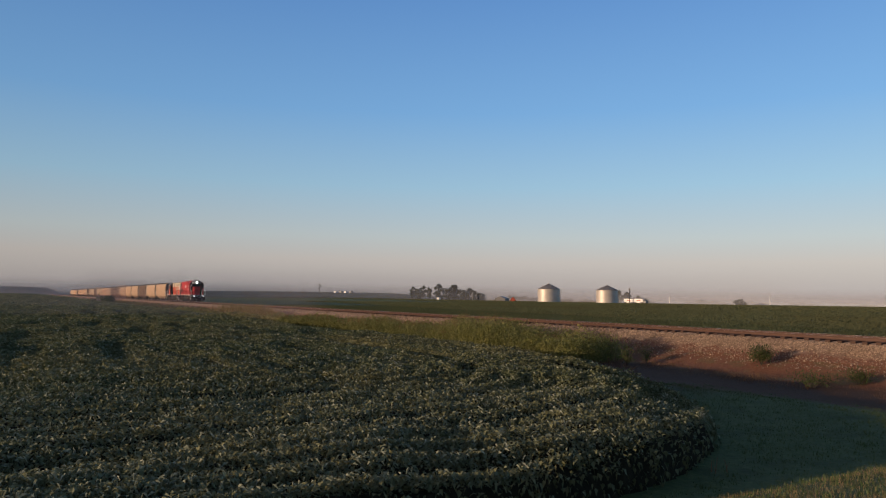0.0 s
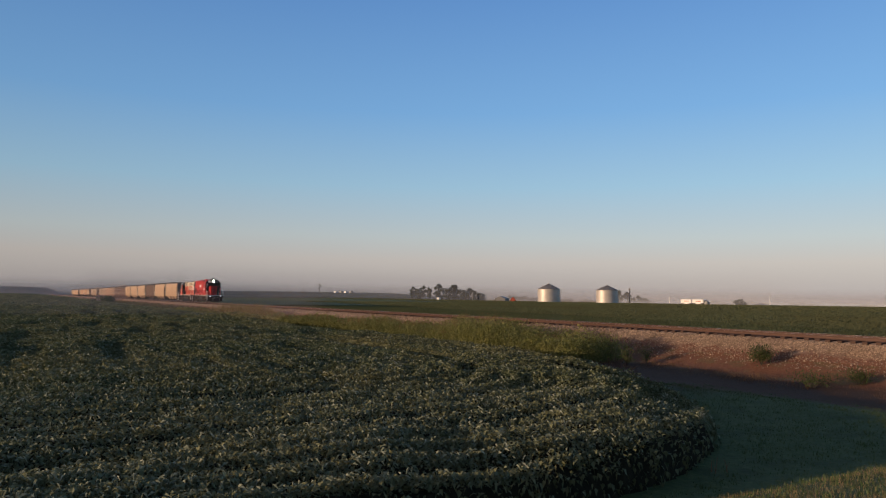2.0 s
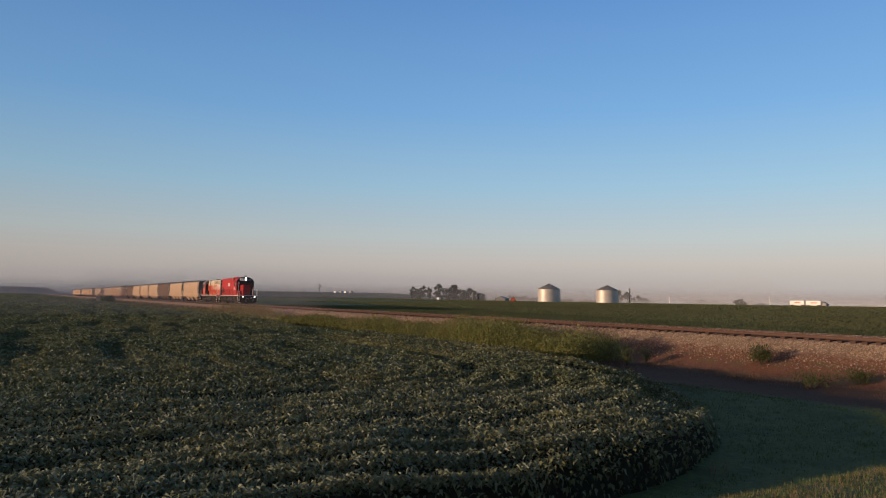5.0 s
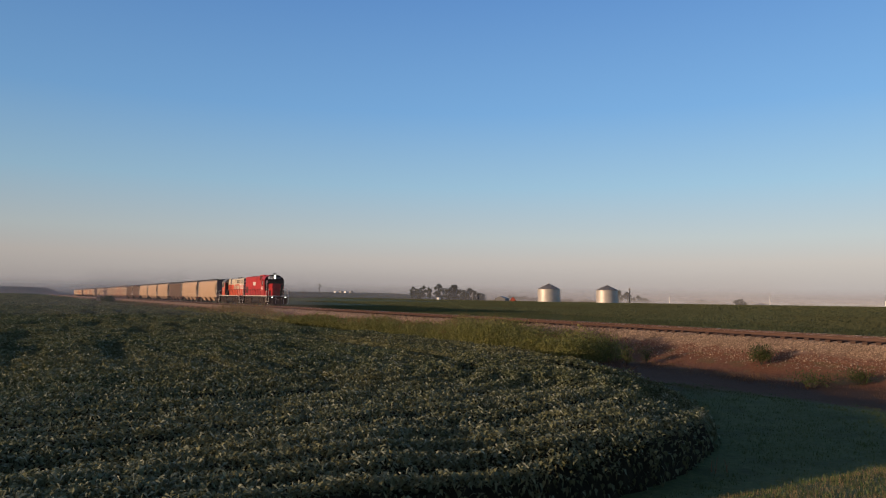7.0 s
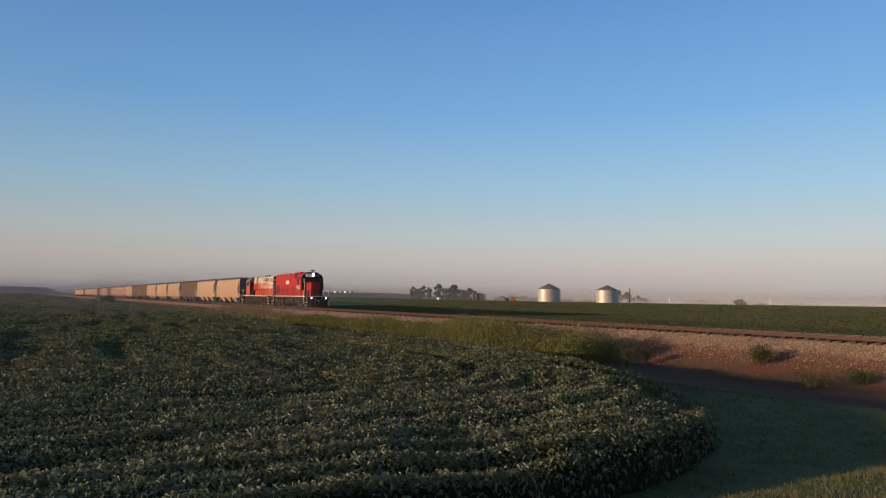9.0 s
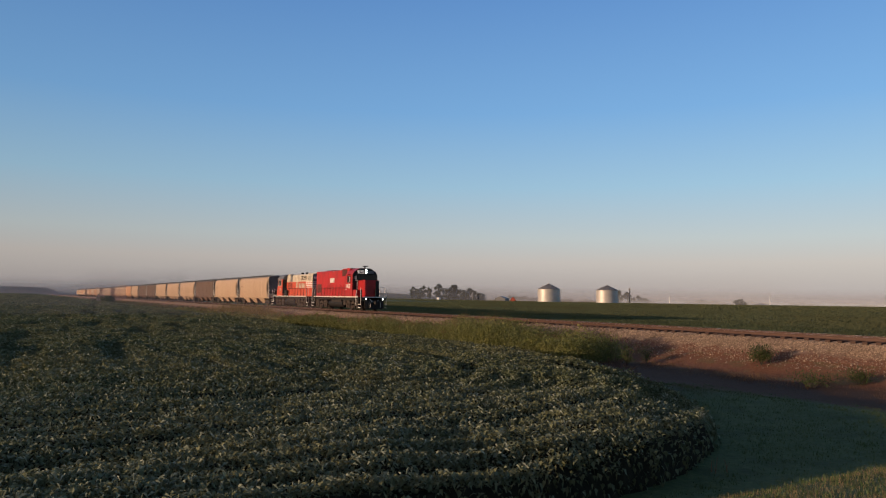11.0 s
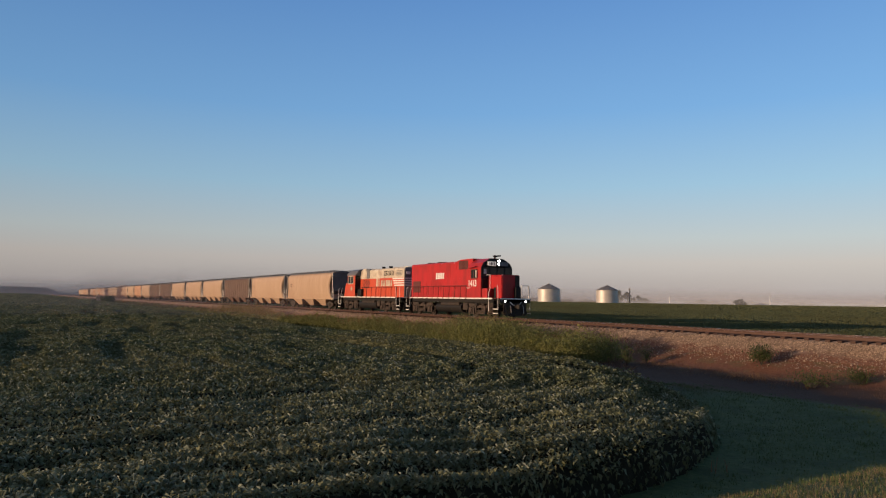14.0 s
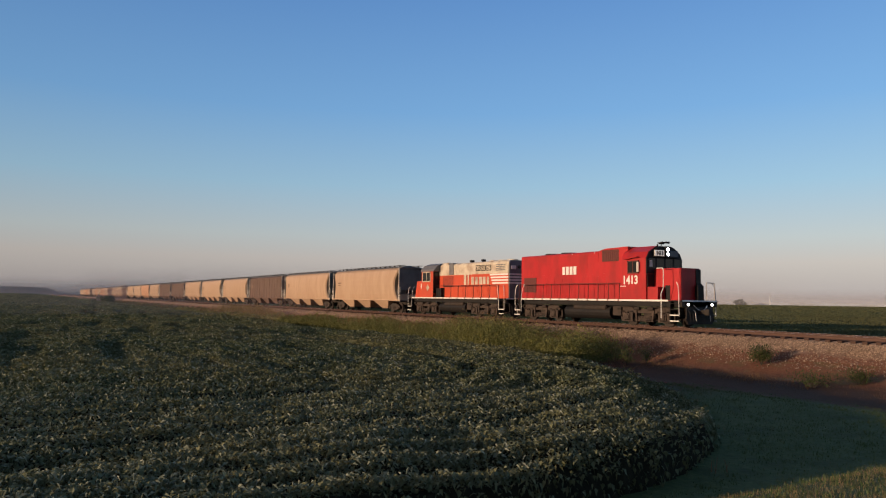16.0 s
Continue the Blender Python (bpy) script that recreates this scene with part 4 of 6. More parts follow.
    part("nose_door", boxed(6.95, 6.975, 0.40, 0.83, 1.55, 3.27, bevel=0.01), M_UNDER, nose_ob, "dark grey nose panel")
    # no recess here: a black plate paints the darkness of the step opening
    part("step_well_shade", boxed(5.90, 6.24, -0.862, -0.84, 1.52, 2.35), M_BLACK, loco, "flat black plate standing in for the dark step opening beside the nose")
    part("battery_cover", boxed(5.1, 5.86, -1.44, -0.82, 1.5, 2.26, bevel=0.02), M_RED, loco)
    part("brake_wheel", drum(bmesh.new(), 7.03, 0.62, 2.2, 0.3, 0.05, "X", 16), M_BLACK, loco)
    part("sand_box", boxed(6.98, 7.2, 0.30, 0.80, 1.5, 2.35, bevel=0.03), M_BLACK, loco)
    part("sand_filler", drum(bmesh.new(), 5.7, 0.0, 3.32, 0.11, 0.1, "Z", 10), M_BLACK, loco)
    # lights, number boards, horn, beacon
    hl = bmesh.new()
    box(hl, 5.20, 5.34, -0.17, 0.17, 3.98, 4.64, 0.03)
    housing = part("headlight_housing", hl, M_BLACK, loco)
    for z in (4.18, 4.45):
        part("headlight", drum(bmesh.new(), 5.35, 0, z, 0.095, 0.03, "X", 16), M_HEAD, housing, "lit twin headlight")
    for side in (-1, 1):
        nb = boxed(5.20, 5.27, *sorted((side * 0.20, side * 0.97)), 4.06, 4.40, bevel=0.015)
        if side < 0:
            board = part("number_board", nb, M_BOARD, loco, "lit pale number board with dark figures")
            fig = lettering("1413", 0.30, M_BLACK, board, 5.272, side * 0.585, 4.12, "", 1.0, "figures")
            fig.rotation_euler = (0, 0, radians(90))
        else:
            part("number_board", nb, M_GREYROOF, loco, "blank dark number board")
        dl = drum(bmesh.new(), half + 0.03, side * 0.98, 1.28, 0.068, 0.10, "X", 14)
        part("ditch_light", dl, M_DITCH, loco, "lit ditch light")
    bars = bmesh.new()
    for k in range(3):
        box(bars, 5.10, 5.115, -0.62 + 0.18 * k, -0.50 + 0.18 * k, 3.12, 3.20)
    part("front_marking", bars, M_WHITE, loco)
    horn = bmesh.new()
    for k, (dy, ln) in enumerate(((-0.16, 0.42), (0.0, 0.5), (0.16, 0.36))):
        r = bmesh.ops.create_cone(horn, cap_ends=True, segments=12, radius1=0.025, radius2=0.065, depth=ln, matrix=Matrix.Translation((4.92 + 0.1 * k, dy, 4.87)) @ pose(0, 0, 0, 0, 90, 0))
    rod(horn, (4.85, -0.2, 4.82), (4.85, 0.2, 4.82), 0.03)
    rod(horn, (4.85, 0, 4.66), (4.85, 0, 4.85), 0.03)
    part("air_horn", horn, M_BLACK, loco)
    ant = bmesh.new()
    rod(ant, (4.3, 0.3, 4.68), (4.3, 0.3, 4.84), 0.05, 10)
    part("antenna", ant, M_BLACK, loco)
    side_rails(loco, -7.0, 2.9, 0.93, M_DKRED)
    for x in (6.16,):
        part("nose_grab_rail", rods([(x - 0.36, -1.46, 3.30), (x + 0.10, -1.47, 3.30), (x + 0.16, -1.48, 3.12), (x + 0.16, -1.50, 2.2), (x + 0.02, -1.52, 1.85), (x + 0.02, -1.52, 0.5)], 0.026), M_WHITE, loco, "tall white bent grab rail")
    # markings: road number, owner's initials as plain blocks
    lettering("1413", 0.62, M_WHITE, loco, 3.84, -1.508, 2.44, "white road number on the cab side", 1.1, "road_number")
    marks = bmesh.new()
    for k in range(4):
        x = -2.78 + 0.37 * k
        box(marks, x, x + 0.27, -1.032, -0.99, 3.12, 3.66)
    part("owner_mark", marks, M_WHITE, loco, "four white block marks on the hood")
    small = bmesh.new()
    for k in range(3):
        box(small, 3.05 + 0.16 * k, 3.16 + 0.16 * k, -1.508, -1.49, 2.28, 2.33)
    part("small_marks", small, M_WHITE, loco)
    for x in (-4.75, 4.75):
        loco_bogie(loco, x)
    return loco


def build_orange_locomotive():
    loco = thing("locomotive", "orange and cream diesel locomotive running cab trailing, with pale stripes", "locomotive")
    half = 7.75
    platform(loco, half, "white stripe along the walkway")
    # short low nose and cab at the trailing end, long hood forward
    nose = rounded_hood(-7.3, -5.05, 0.95, 1.5, 3.02, 0.14)
    for v in nose.verts:
        if v.co.x < -7.2 and v.co.z > 2.3:
            v.co.x += 0.35
    part("short_hood", nose, M_ORANGE, loco)
    part("number_mark", boxed(-6.2, -5.95, -0.965, -0.94, 2.35, 2.75), M_WHITE, loco)
    cab = bmesh.new()
    prism_x(cab, [(-1.50, 1.5), (-1.50, 3.75), (-1.42, 3.95), (1.42, 3.95), (1.50, 3.75), (1.50, 1.5)], -5.10, -3.05)
    part("cab", cab, M_ORANGE, loco)
    roof = bmesh.new()
    prism_x(roof, [(-1.54, 3.80), (-1.50, 3.96), (-1.15, 4.34), (-0.6, 4.52), (0.6, 4.52), (1.15, 4.34), (1.50, 3.96), (1.54, 3.80)], -5.22, -2.85)
    part("cab_roof", roof, M_GREYROOF, loco, "weathered grey cab roof")
    part("cab_end", boxed(-3.06, -3.02, -1.47, 1.47, 1.9, 3.78), M_BLACK, loco, "black cab bulkhead facing the long hood")
    part("bulkhead_window", boxed(-3.02, -3.0, -1.36, -0.98, 3.12, 3.66), M_GLASS, loco)
    for side in (-1, 1):
        ys = sorted((side * 1.495, side * 1.515))
        w = part("side_window", boxed(-4.85, -3.55, *ys, 2.95, 3.70), M_GLASS, loco, "cab side window")
        fr = bmesh.new()
        yy = sorted((side * 1.505, side * 1.535))
        for a, b, c, d in ((-4.92, -4.85, 2.88, 3.77), (-3.55, -3.48, 2.88, 3.77), (-4.92, -3.48, 3.70, 3.77), (-4.92, -3.48, 2.88, 2.95), (-4.23, -4.17, 2.95, 3.70)):
            box(fr, a, b, *yy, c, d)
        part("window_frame", fr, M_CREAM, w)
        dm = bmesh.new()
        bmesh.ops.create_cone(dm, cap_ends=True, segments=4, radius1=0.30, radius2=0.30, depth=0.02, matrix=Matrix.Translation((-3.98, side * 1.51, 2.38)) @ pose(0, 0, 0, 90, 0, 0))
        part("diamond_mark", dm, M_CREAM, loco, "cream diamond emblem")
    lower = rounded_hood(-3.05, 7.30, 0.90, 1.5, 3.42, 0.01)
    part("long_hood", lower, M_ORANGE, loco)
    upper = rounded_hood(-3.05, 7.30, 0.905, 3.42, 4.42, 0.26)
    part("hood_top", upper, M_CREAM, loco, "cream upper hood and roof")
    end = rounded_hood(7.29, 7.40, 0.88, 1.5, 4.39, 0.26)
    part("hood_end", end, M_GREYROOF, loco, "grey hood end")
    for k in range(4):
        z = 2.62 + 0.22 * k
        part("end_stripe", boxed(7.40, 7.412, -0.86, 0.86, z, z + 0.12), M_WHITE, loco, "white stripe round the hood end")
    nb = boxed(7.36, 7.46, -0.74, -0.30, 3.72, 4.0, bevel=0.01)
    part("number_board", nb, M_WHITE, loco)
    part("headlight", drum(bmesh.new(), 7.45, 0, 3.9, 0.13, 0.08, "X", 14), M_GLASS, loco, "unlit hood end lamp")
    door_seams(loco, [0.2, 0.95, 1.7, 2.45, 3.2, 3.95, 4.7], -0.902, 1.6, 2.55, M_ORANGE)
    for side in (-1, 1):
        y = side * 0.905 if side < 0 else side * 0.905 + 0.025
        for gx in (2.85, 3.6, 4.35):
            fr = boxed(gx, gx + 0.66, *sorted((side * 0.905, side * 0.925)), 3.68, 4.14)
            rg = part("roof_grille", fr, M_UNDER, loco, "dark framed shutter panel")
            part("shutter", grille(bmesh.new(), gx + 0.06, gx + 0.60, side * 0.925 if side < 0 else side * 0.925 + 0.012, 3.73, 4.09, 5, False, 0.012), M_CREAM, rg)
        part("number_panel", grille(bmesh.new(), 5.7, 6.9, y, 3.62, 4.16, 4), M_GREYROOF, loco)
        part("side_grille", grille(bmesh.new(), -2.3, -0.6, y, 2.45, 3.35, 10), M_DKRED, loco, "dull louvred side grille")
        for k in range(4):
            z = 2.62 + 0.22 * k
            part("stripe", boxed(5.2 - 0.12 * k, 7.3, *sorted((side * 0.905, side * 0.918)), z, z + 0.12), M_WHITE, loco, "white hood end stripe")
        bars = bmesh.new()
        for k in range(7):
            x = 1.10 + 0.56 * k if side < 0 else -0.2 - 0.49 * k
            box(bars, x, x + (0.34, 0.20, 0.38, 0.38, 0.46, 0.38, 0.30)[k], *sorted((side * 0.918, side * 0.932)), 2.60, 3.46 if k in (0, 1) else 3.20)
        part("name_blocks", bars, M_CREAM, loco, "row of cream block marks on the hood")
    for x in (0.9, 2.6):
        st = bmesh.new()
        rod(st, (x, 0.0, 4.35), (x, 0.0, 4.52), 0.11, 12)
        box(st, x - 0.13, x + 0.13, -0.16, 0.16, 4.50, 4.68, 0.03)
        part("exhaust_stack", st, M_BLACK, loco)
    for x in (4.2, 5.4, 6.6):
        part("roof_fan", drum(bmesh.new(), x, 0, 4.44, 0.46, 0.14, "Z", 18, 0.03), M_CREAM, loco)
    dyn = bmesh.new()
    box(dyn, -1.25, -0.55, -0.98, 0.98, 3.45, 4.46, 0.08)
    part("blower_duct", dyn, M_GREYROOF, loco, "grey blower duct")
    tanks = bmesh.new()
    drum(tanks, -2.0, -0.72, 4.34, 0.2, 1.0, "X", 12, 0.05)
    drum(tanks, -2.0, 0.72, 4.34, 0.2, 1.0, "X", 12, 0.05)
    part("roof_air_tank", tanks, M_CREAM, loco)
    part("blower_housing", boxed(-2.95, -2.1, -1.25, -0.88, 1.5, 2.35, bevel=0.06), M_BLACK, loco)
    side_rails(loco, -2.4, 6.8, 1.15, M_BLACK)
    for x in (-4.6, 4.6):
        loco_bogie(loco, x)
    return loco


def freight_bogie(parent, x, wheels_keyed):
    bm = bmesh.new()
    for side in (-1, 1):
        lo, hi = sorted((side * 0.96, side * 1.10))
        prism(bm, [(-1.12, 0.60), (-1.0, 0.70), (-0.45, 0.88), (0.45, 0.88), (1.0, 0.70), (1.12, 0.60), (1.1, 0.42), (0.85, 0.42), (0.42, 0.24), (-0.42, 0.24), (-0.85, 0.42), (-1.1, 0.42)], lo, hi)
        for a in (-0.89, 0.89):
            drum(bm, a, side * 1.12, 0.46, 0.13, 0.08, "Y", 10)
        for k in range(3):
            drum(bm, -0.2 + 0.2 * k, side * 1.08, 0.46, 0.08, 0.26, "Z", 8)
    box(bm, -0.2, 0.2, -1.0, 1.0, 0.50, 0.80, 0.03)
    b = part("bogie", bm, M_UNDER, parent)
    b.location = (x, 0, 0)
    for a in (-0.89, 0.89):
        w = wheelset(b, a, 0.457, 0.457)
        if wheels_keyed:
            WHEELS.append((w, (a, 0, 0.457), 0.457))
    return b


def loft(levels):
    """Stacked rounded rectangles (z, half length, half width)."""
    bm = bmesh.new()
    rings = []
    for z, l, w in levels:
        c = min(0.12, w * 0.3)
        pts = [(-l, -w + c), (-l + c, -w), (l - c, -w), (l, -w + c), (l, w - c), (l - c, w), (-l + c, w), (-l, w - c)]
        rings.append([bm.verts.new((x, y, z)) for x, y in pts])
    for a, b in zip(rings, rings[1:]):
        for i in range(8):
            j = (i + 1) % 8
            bm.faces.new((a[i], a[j], b[j], b[i]))
    bm.faces.new(rings[0][::-1])
    bm.faces.new(rings[-1])
    bmesh.ops.recalc_face_normals(bm, faces=bm.faces)
    return bm


def build_hopper(paint, ribbed, label, wheels_keyed=False):
    car = thing("hopper_wagon", label, "hopper wagon", "grain train wagons")
    if ribbed:
        body = loft([(1.22, 7.9, 1.45), (1.5, 7.95, 1.5), (3.95, 7.95, 1.5), (4.15, 7.95, 1.46), (4.32, 7.95, 1.1)])
    else:
        body = loft([(1.22, 8.0, 1.44), (1.45, 7.9, 1.50), (1.8, 7.68, 1.555), (2.2, 7.50, 1.585), (2.7, 7.44, 1.60), (3.2, 7.55, 1.59), (3.6, 7.76, 1.555), (3.95, 7.96, 1.49), (4.15, 8.02, 1.42), (4.32, 8.02, 1.15)])
    body_ob = part("body", body, paint, car)
    if ribbed:
        for k in range(13):
            x = -7.6 + 15.2 * k / 12
            for side in (-1, 1):
                part("side_post", boxed(x - 0.06, x + 0.06, *sorted((side * 1.49, side * 1.535)), 1.3, 4.1, bevel=0.012), paint, body_ob)
    # roof, running board, hatches
    part("roof", loft([(4.32, 8.25, 1.22), (4.40, 8.25, 1.18), (4.46, 8.25, 0.7)]), M_GREYROOF, car, "dull grey roof")
    for side in (-1, 1):
        rb = bmesh.new()
        for k in range(15):
            x = -7.6 + 15.2 * k / 14
            box(rb, x - 0.03, x + 0.03, *sorted((side * 0.95, side * 1.12)), 4.40, 4.57)
        box(rb, -8.3, 8.3, *sorted((side * 0.72, side * 1.18)), 4.57, 4.60)
        part("running_board", rb, M_GREYROOF, car, "roof walkway on brackets")
        sill = bmesh.new()
        box(sill, -8.55, 8.55, *sorted((side * 1.36, side * 1.50)), 1.16, 1.28)
        part("side_sill", sill, paint, car)
    for k in range(4):
        x = -6.0 + 4.0 * k
        part("roof_hatch", boxed(x - 1.7, x + 1.7, -0.30, 0.30, 4.46, 4.58, bevel=0.03), M_GREYROOF, car)
    # discharge bays, wide above and narrow at the gates
    for x in (-4.2, 0.0, 4.2):
        bay = bmesh.new()
        top = [bm_v for bm_v in (bay.verts.new((x - 1.85, -1.42, 1.24)), bay.verts.new((x + 1.85, -1.42, 1.24)), bay.verts.new((x + 1.85, 1.42, 1.24)), bay.verts.new((x - 1.85, 1.42, 1.24)))]
        low = [bay.verts.new((x - 0.62, -0.86, 0.40)), bay.verts.new((x + 0.62, -0.86, 0.40)), bay.verts.new((x + 0.62, 0.86, 0.40)), bay.verts.new((x - 0.62, 0.86, 0.40))]
        for i in range(4):
            j = (i + 1) % 4
            bay.faces.new((low[i], low[j], top[j], top[i]))
        bay.faces.new(low[::-1])
        bay.faces.new(top)
        bmesh.ops.recalc_face_normals(bay, faces=bay.faces)
        b = part("discharge_bay", bay, paint, car)
        part("gate", boxed(x - 0.70, x + 0.70, -0.90, 0.90, 0.31, 0.41, bevel=0.02), M_UNDER, b)
    part("centre_sill", boxed(-8.7, 8.7, -0.22, 0.22, 0.72, 1.08), M_UNDER, car)
    for end in (-1, 1):
        x = end * 8.42
        bulk = bmesh.new()
        box(bulk, *sorted((end * 7.98, end * 8.06)), -1.30, 1.30, 2.2, 4.3)
        prism(bulk, [(end * 8.0, 2.6), (end * 8.02, 2.2), (end * 7.3, 1.3), (end * 7.1, 1.3)], -1.30, 1.30)
        part("end_sheet", bulk, M_ENDGREY if not ribbed else paint, car, "grey sloping end sheet")
        part("end_platform", boxed(*sorted((end * 7.4, end * 8.6)), -1.45, 1.45, 1.08, 1.20), M_UNDER, car)
        for side in (-1, 1):
            part("corner_post", boxed(*sorted((end * 8.18, end * 8.26)), *sorted((side * 1.36, side * 1.46)), 1.2, 4.34), M_ENDGREY, car)
        for side in (-1, 1):
            lad = bmesh.new()
            for xx in (8.34, 8.62):
                rod(lad, (end * xx, side * 1.47, 1.1), (end * xx, side * 1.47, 4.3 if xx < 8.5 else 2.5), 0.022)
            for k in range(4):
                rod(lad, (end * 8.34, side * 1.47, 1.3 + 0.36 * k), (end * 8.62, side * 1.47, 1.3 + 0.36 * k), 0.018)
            part("ladder", lad, M_GALV, car, "pale end ladder")
        brace = rods([(end * 8.2, 0, 1.2), (end * 8.0, 0, 2.4)], 0.05)
        part("end_brace", brace, M_UNDER, car)
        cp = bmesh.new()
        box(cp, *sorted((end * 8.6, end * 9.05)), -0.10, 0.10, 0.80, 1.0, 0.02)
        part("coupler", cp, M_UNDER, car)
        freight_bogie(car, end * 6.75, wheels_keyed)
    part("brake_wheel", drum(bmesh.new(), 8.5, -0.5, 2.0, 0.28, 0.04, "X", 14), M_UNDER, car)
    stencil = bmesh.new()
    for k in range(4):
        box(stencil, -6.6 + 0.24 * k, -6.46 + 0.24 * k, -1.604, -1.55, 2.95, 3.05)
        box(stencil, -6.6 + 0.20 * k, -6.48 + 0.20 * k, -1.604, -1.55, 2.70, 2.77)
    part("stencil_marks", stencil, M_UNDER if not ribbed else M_TAN, car)
    return car


def build_train():
    CARS.append((build_red_locomotive(), 25.40))
    CARS.append((build_orange_locomotive(), 9.0))
    tan = build_hopper(M_TAN, False, "tan covered grain hopper wagon with rounded sides and dark ends", True)
    rust = build_hopper(M_RUST, False, "rust-stained tan covered grain hopper wagon with rounded sides")
    brown = build_hopper(M_BROWN, True, "brown ribbed covered hopper wagon among tan ones", True)
    first = {0: tan, 2: brown, 9: rust}
    for i in range(27):
        off = -18.0 * (i + 0.5)
        if i in first:
            car = first[i]
        else:
            proto = brown if i in (6, 7, 12, 15, 21) else rust if i in (17, 19, 23) else tan
            car = copy_thing(proto, Matrix.Identity(4))
        CARS.append((car, off))


build_train()


# ---------------------------------------------------------------- plants along the railway
def blades(name, x, y, height, width, per, material, label, category, spread=0.12, lean=0.25, seed=1):
    """Clumps of upright narrow blades; height is one value for each clump."""
    rng = np.random.default_rng(seed)
    n = len(x) * per
    h = np.repeat(height, per) * rng.uniform(0.45, 1.1, n)
    sp = np.repeat(np.broadcast_to(spread, x.shape), per)
    bx = np.repeat(x, per) + rng.normal(0, 1, n) * sp
    by = np.repeat(y, per) + rng.normal(0, 1, n) * sp
    bz = terrain(bx, by) - 0.03
    a = rng.uniform(0, 6.283, n)
    w = np.repeat(np.broadcast_to(width, x.shape), per) * rng.uniform(0.6, 1.3, n)
    dx, dy = np.cos(a), np.sin(a)
    ln = rng.uniform(0.2, 1.0, n) * lean * h
    b = rng.uniform(0, 6.283, n)
    lx, ly = np.cos(b) * ln, np.sin(b) * ln
    p0 = np.stack([bx - dx * w / 2, by - dy * w / 2, bz], -1)
    p1 = np.stack([bx + dx * w / 2, by + dy * w / 2, bz], -1)
    p2 = np.stack([bx + lx * 0.4 + dx * w * 0.42, by + ly * 0.4 + dy * w * 0.42, bz + h * 0.6], -1)
    p3 = np.stack([bx + lx * 0.4 - dx * w * 0.42, by + ly * 0.4 - dy * w * 0.42, bz + h * 0.6], -1)
    p4 = np.stack([bx + lx, by + ly, bz + h], -1)
    v = np.stack([p0, p1, p2, p3, p4], 1).reshape(-1, 3)
    o = (np.arange(n) * 5)[:, None]
    loops = (o + np.array([[0, 1, 2, 0, 2, 3, 3, 2, 4]])).reshape(-1)
    ob = raw_mesh(name, v, loops, np.full(n * 3, 3), material)
    return tagged(ob, label, category, kind="stuff")


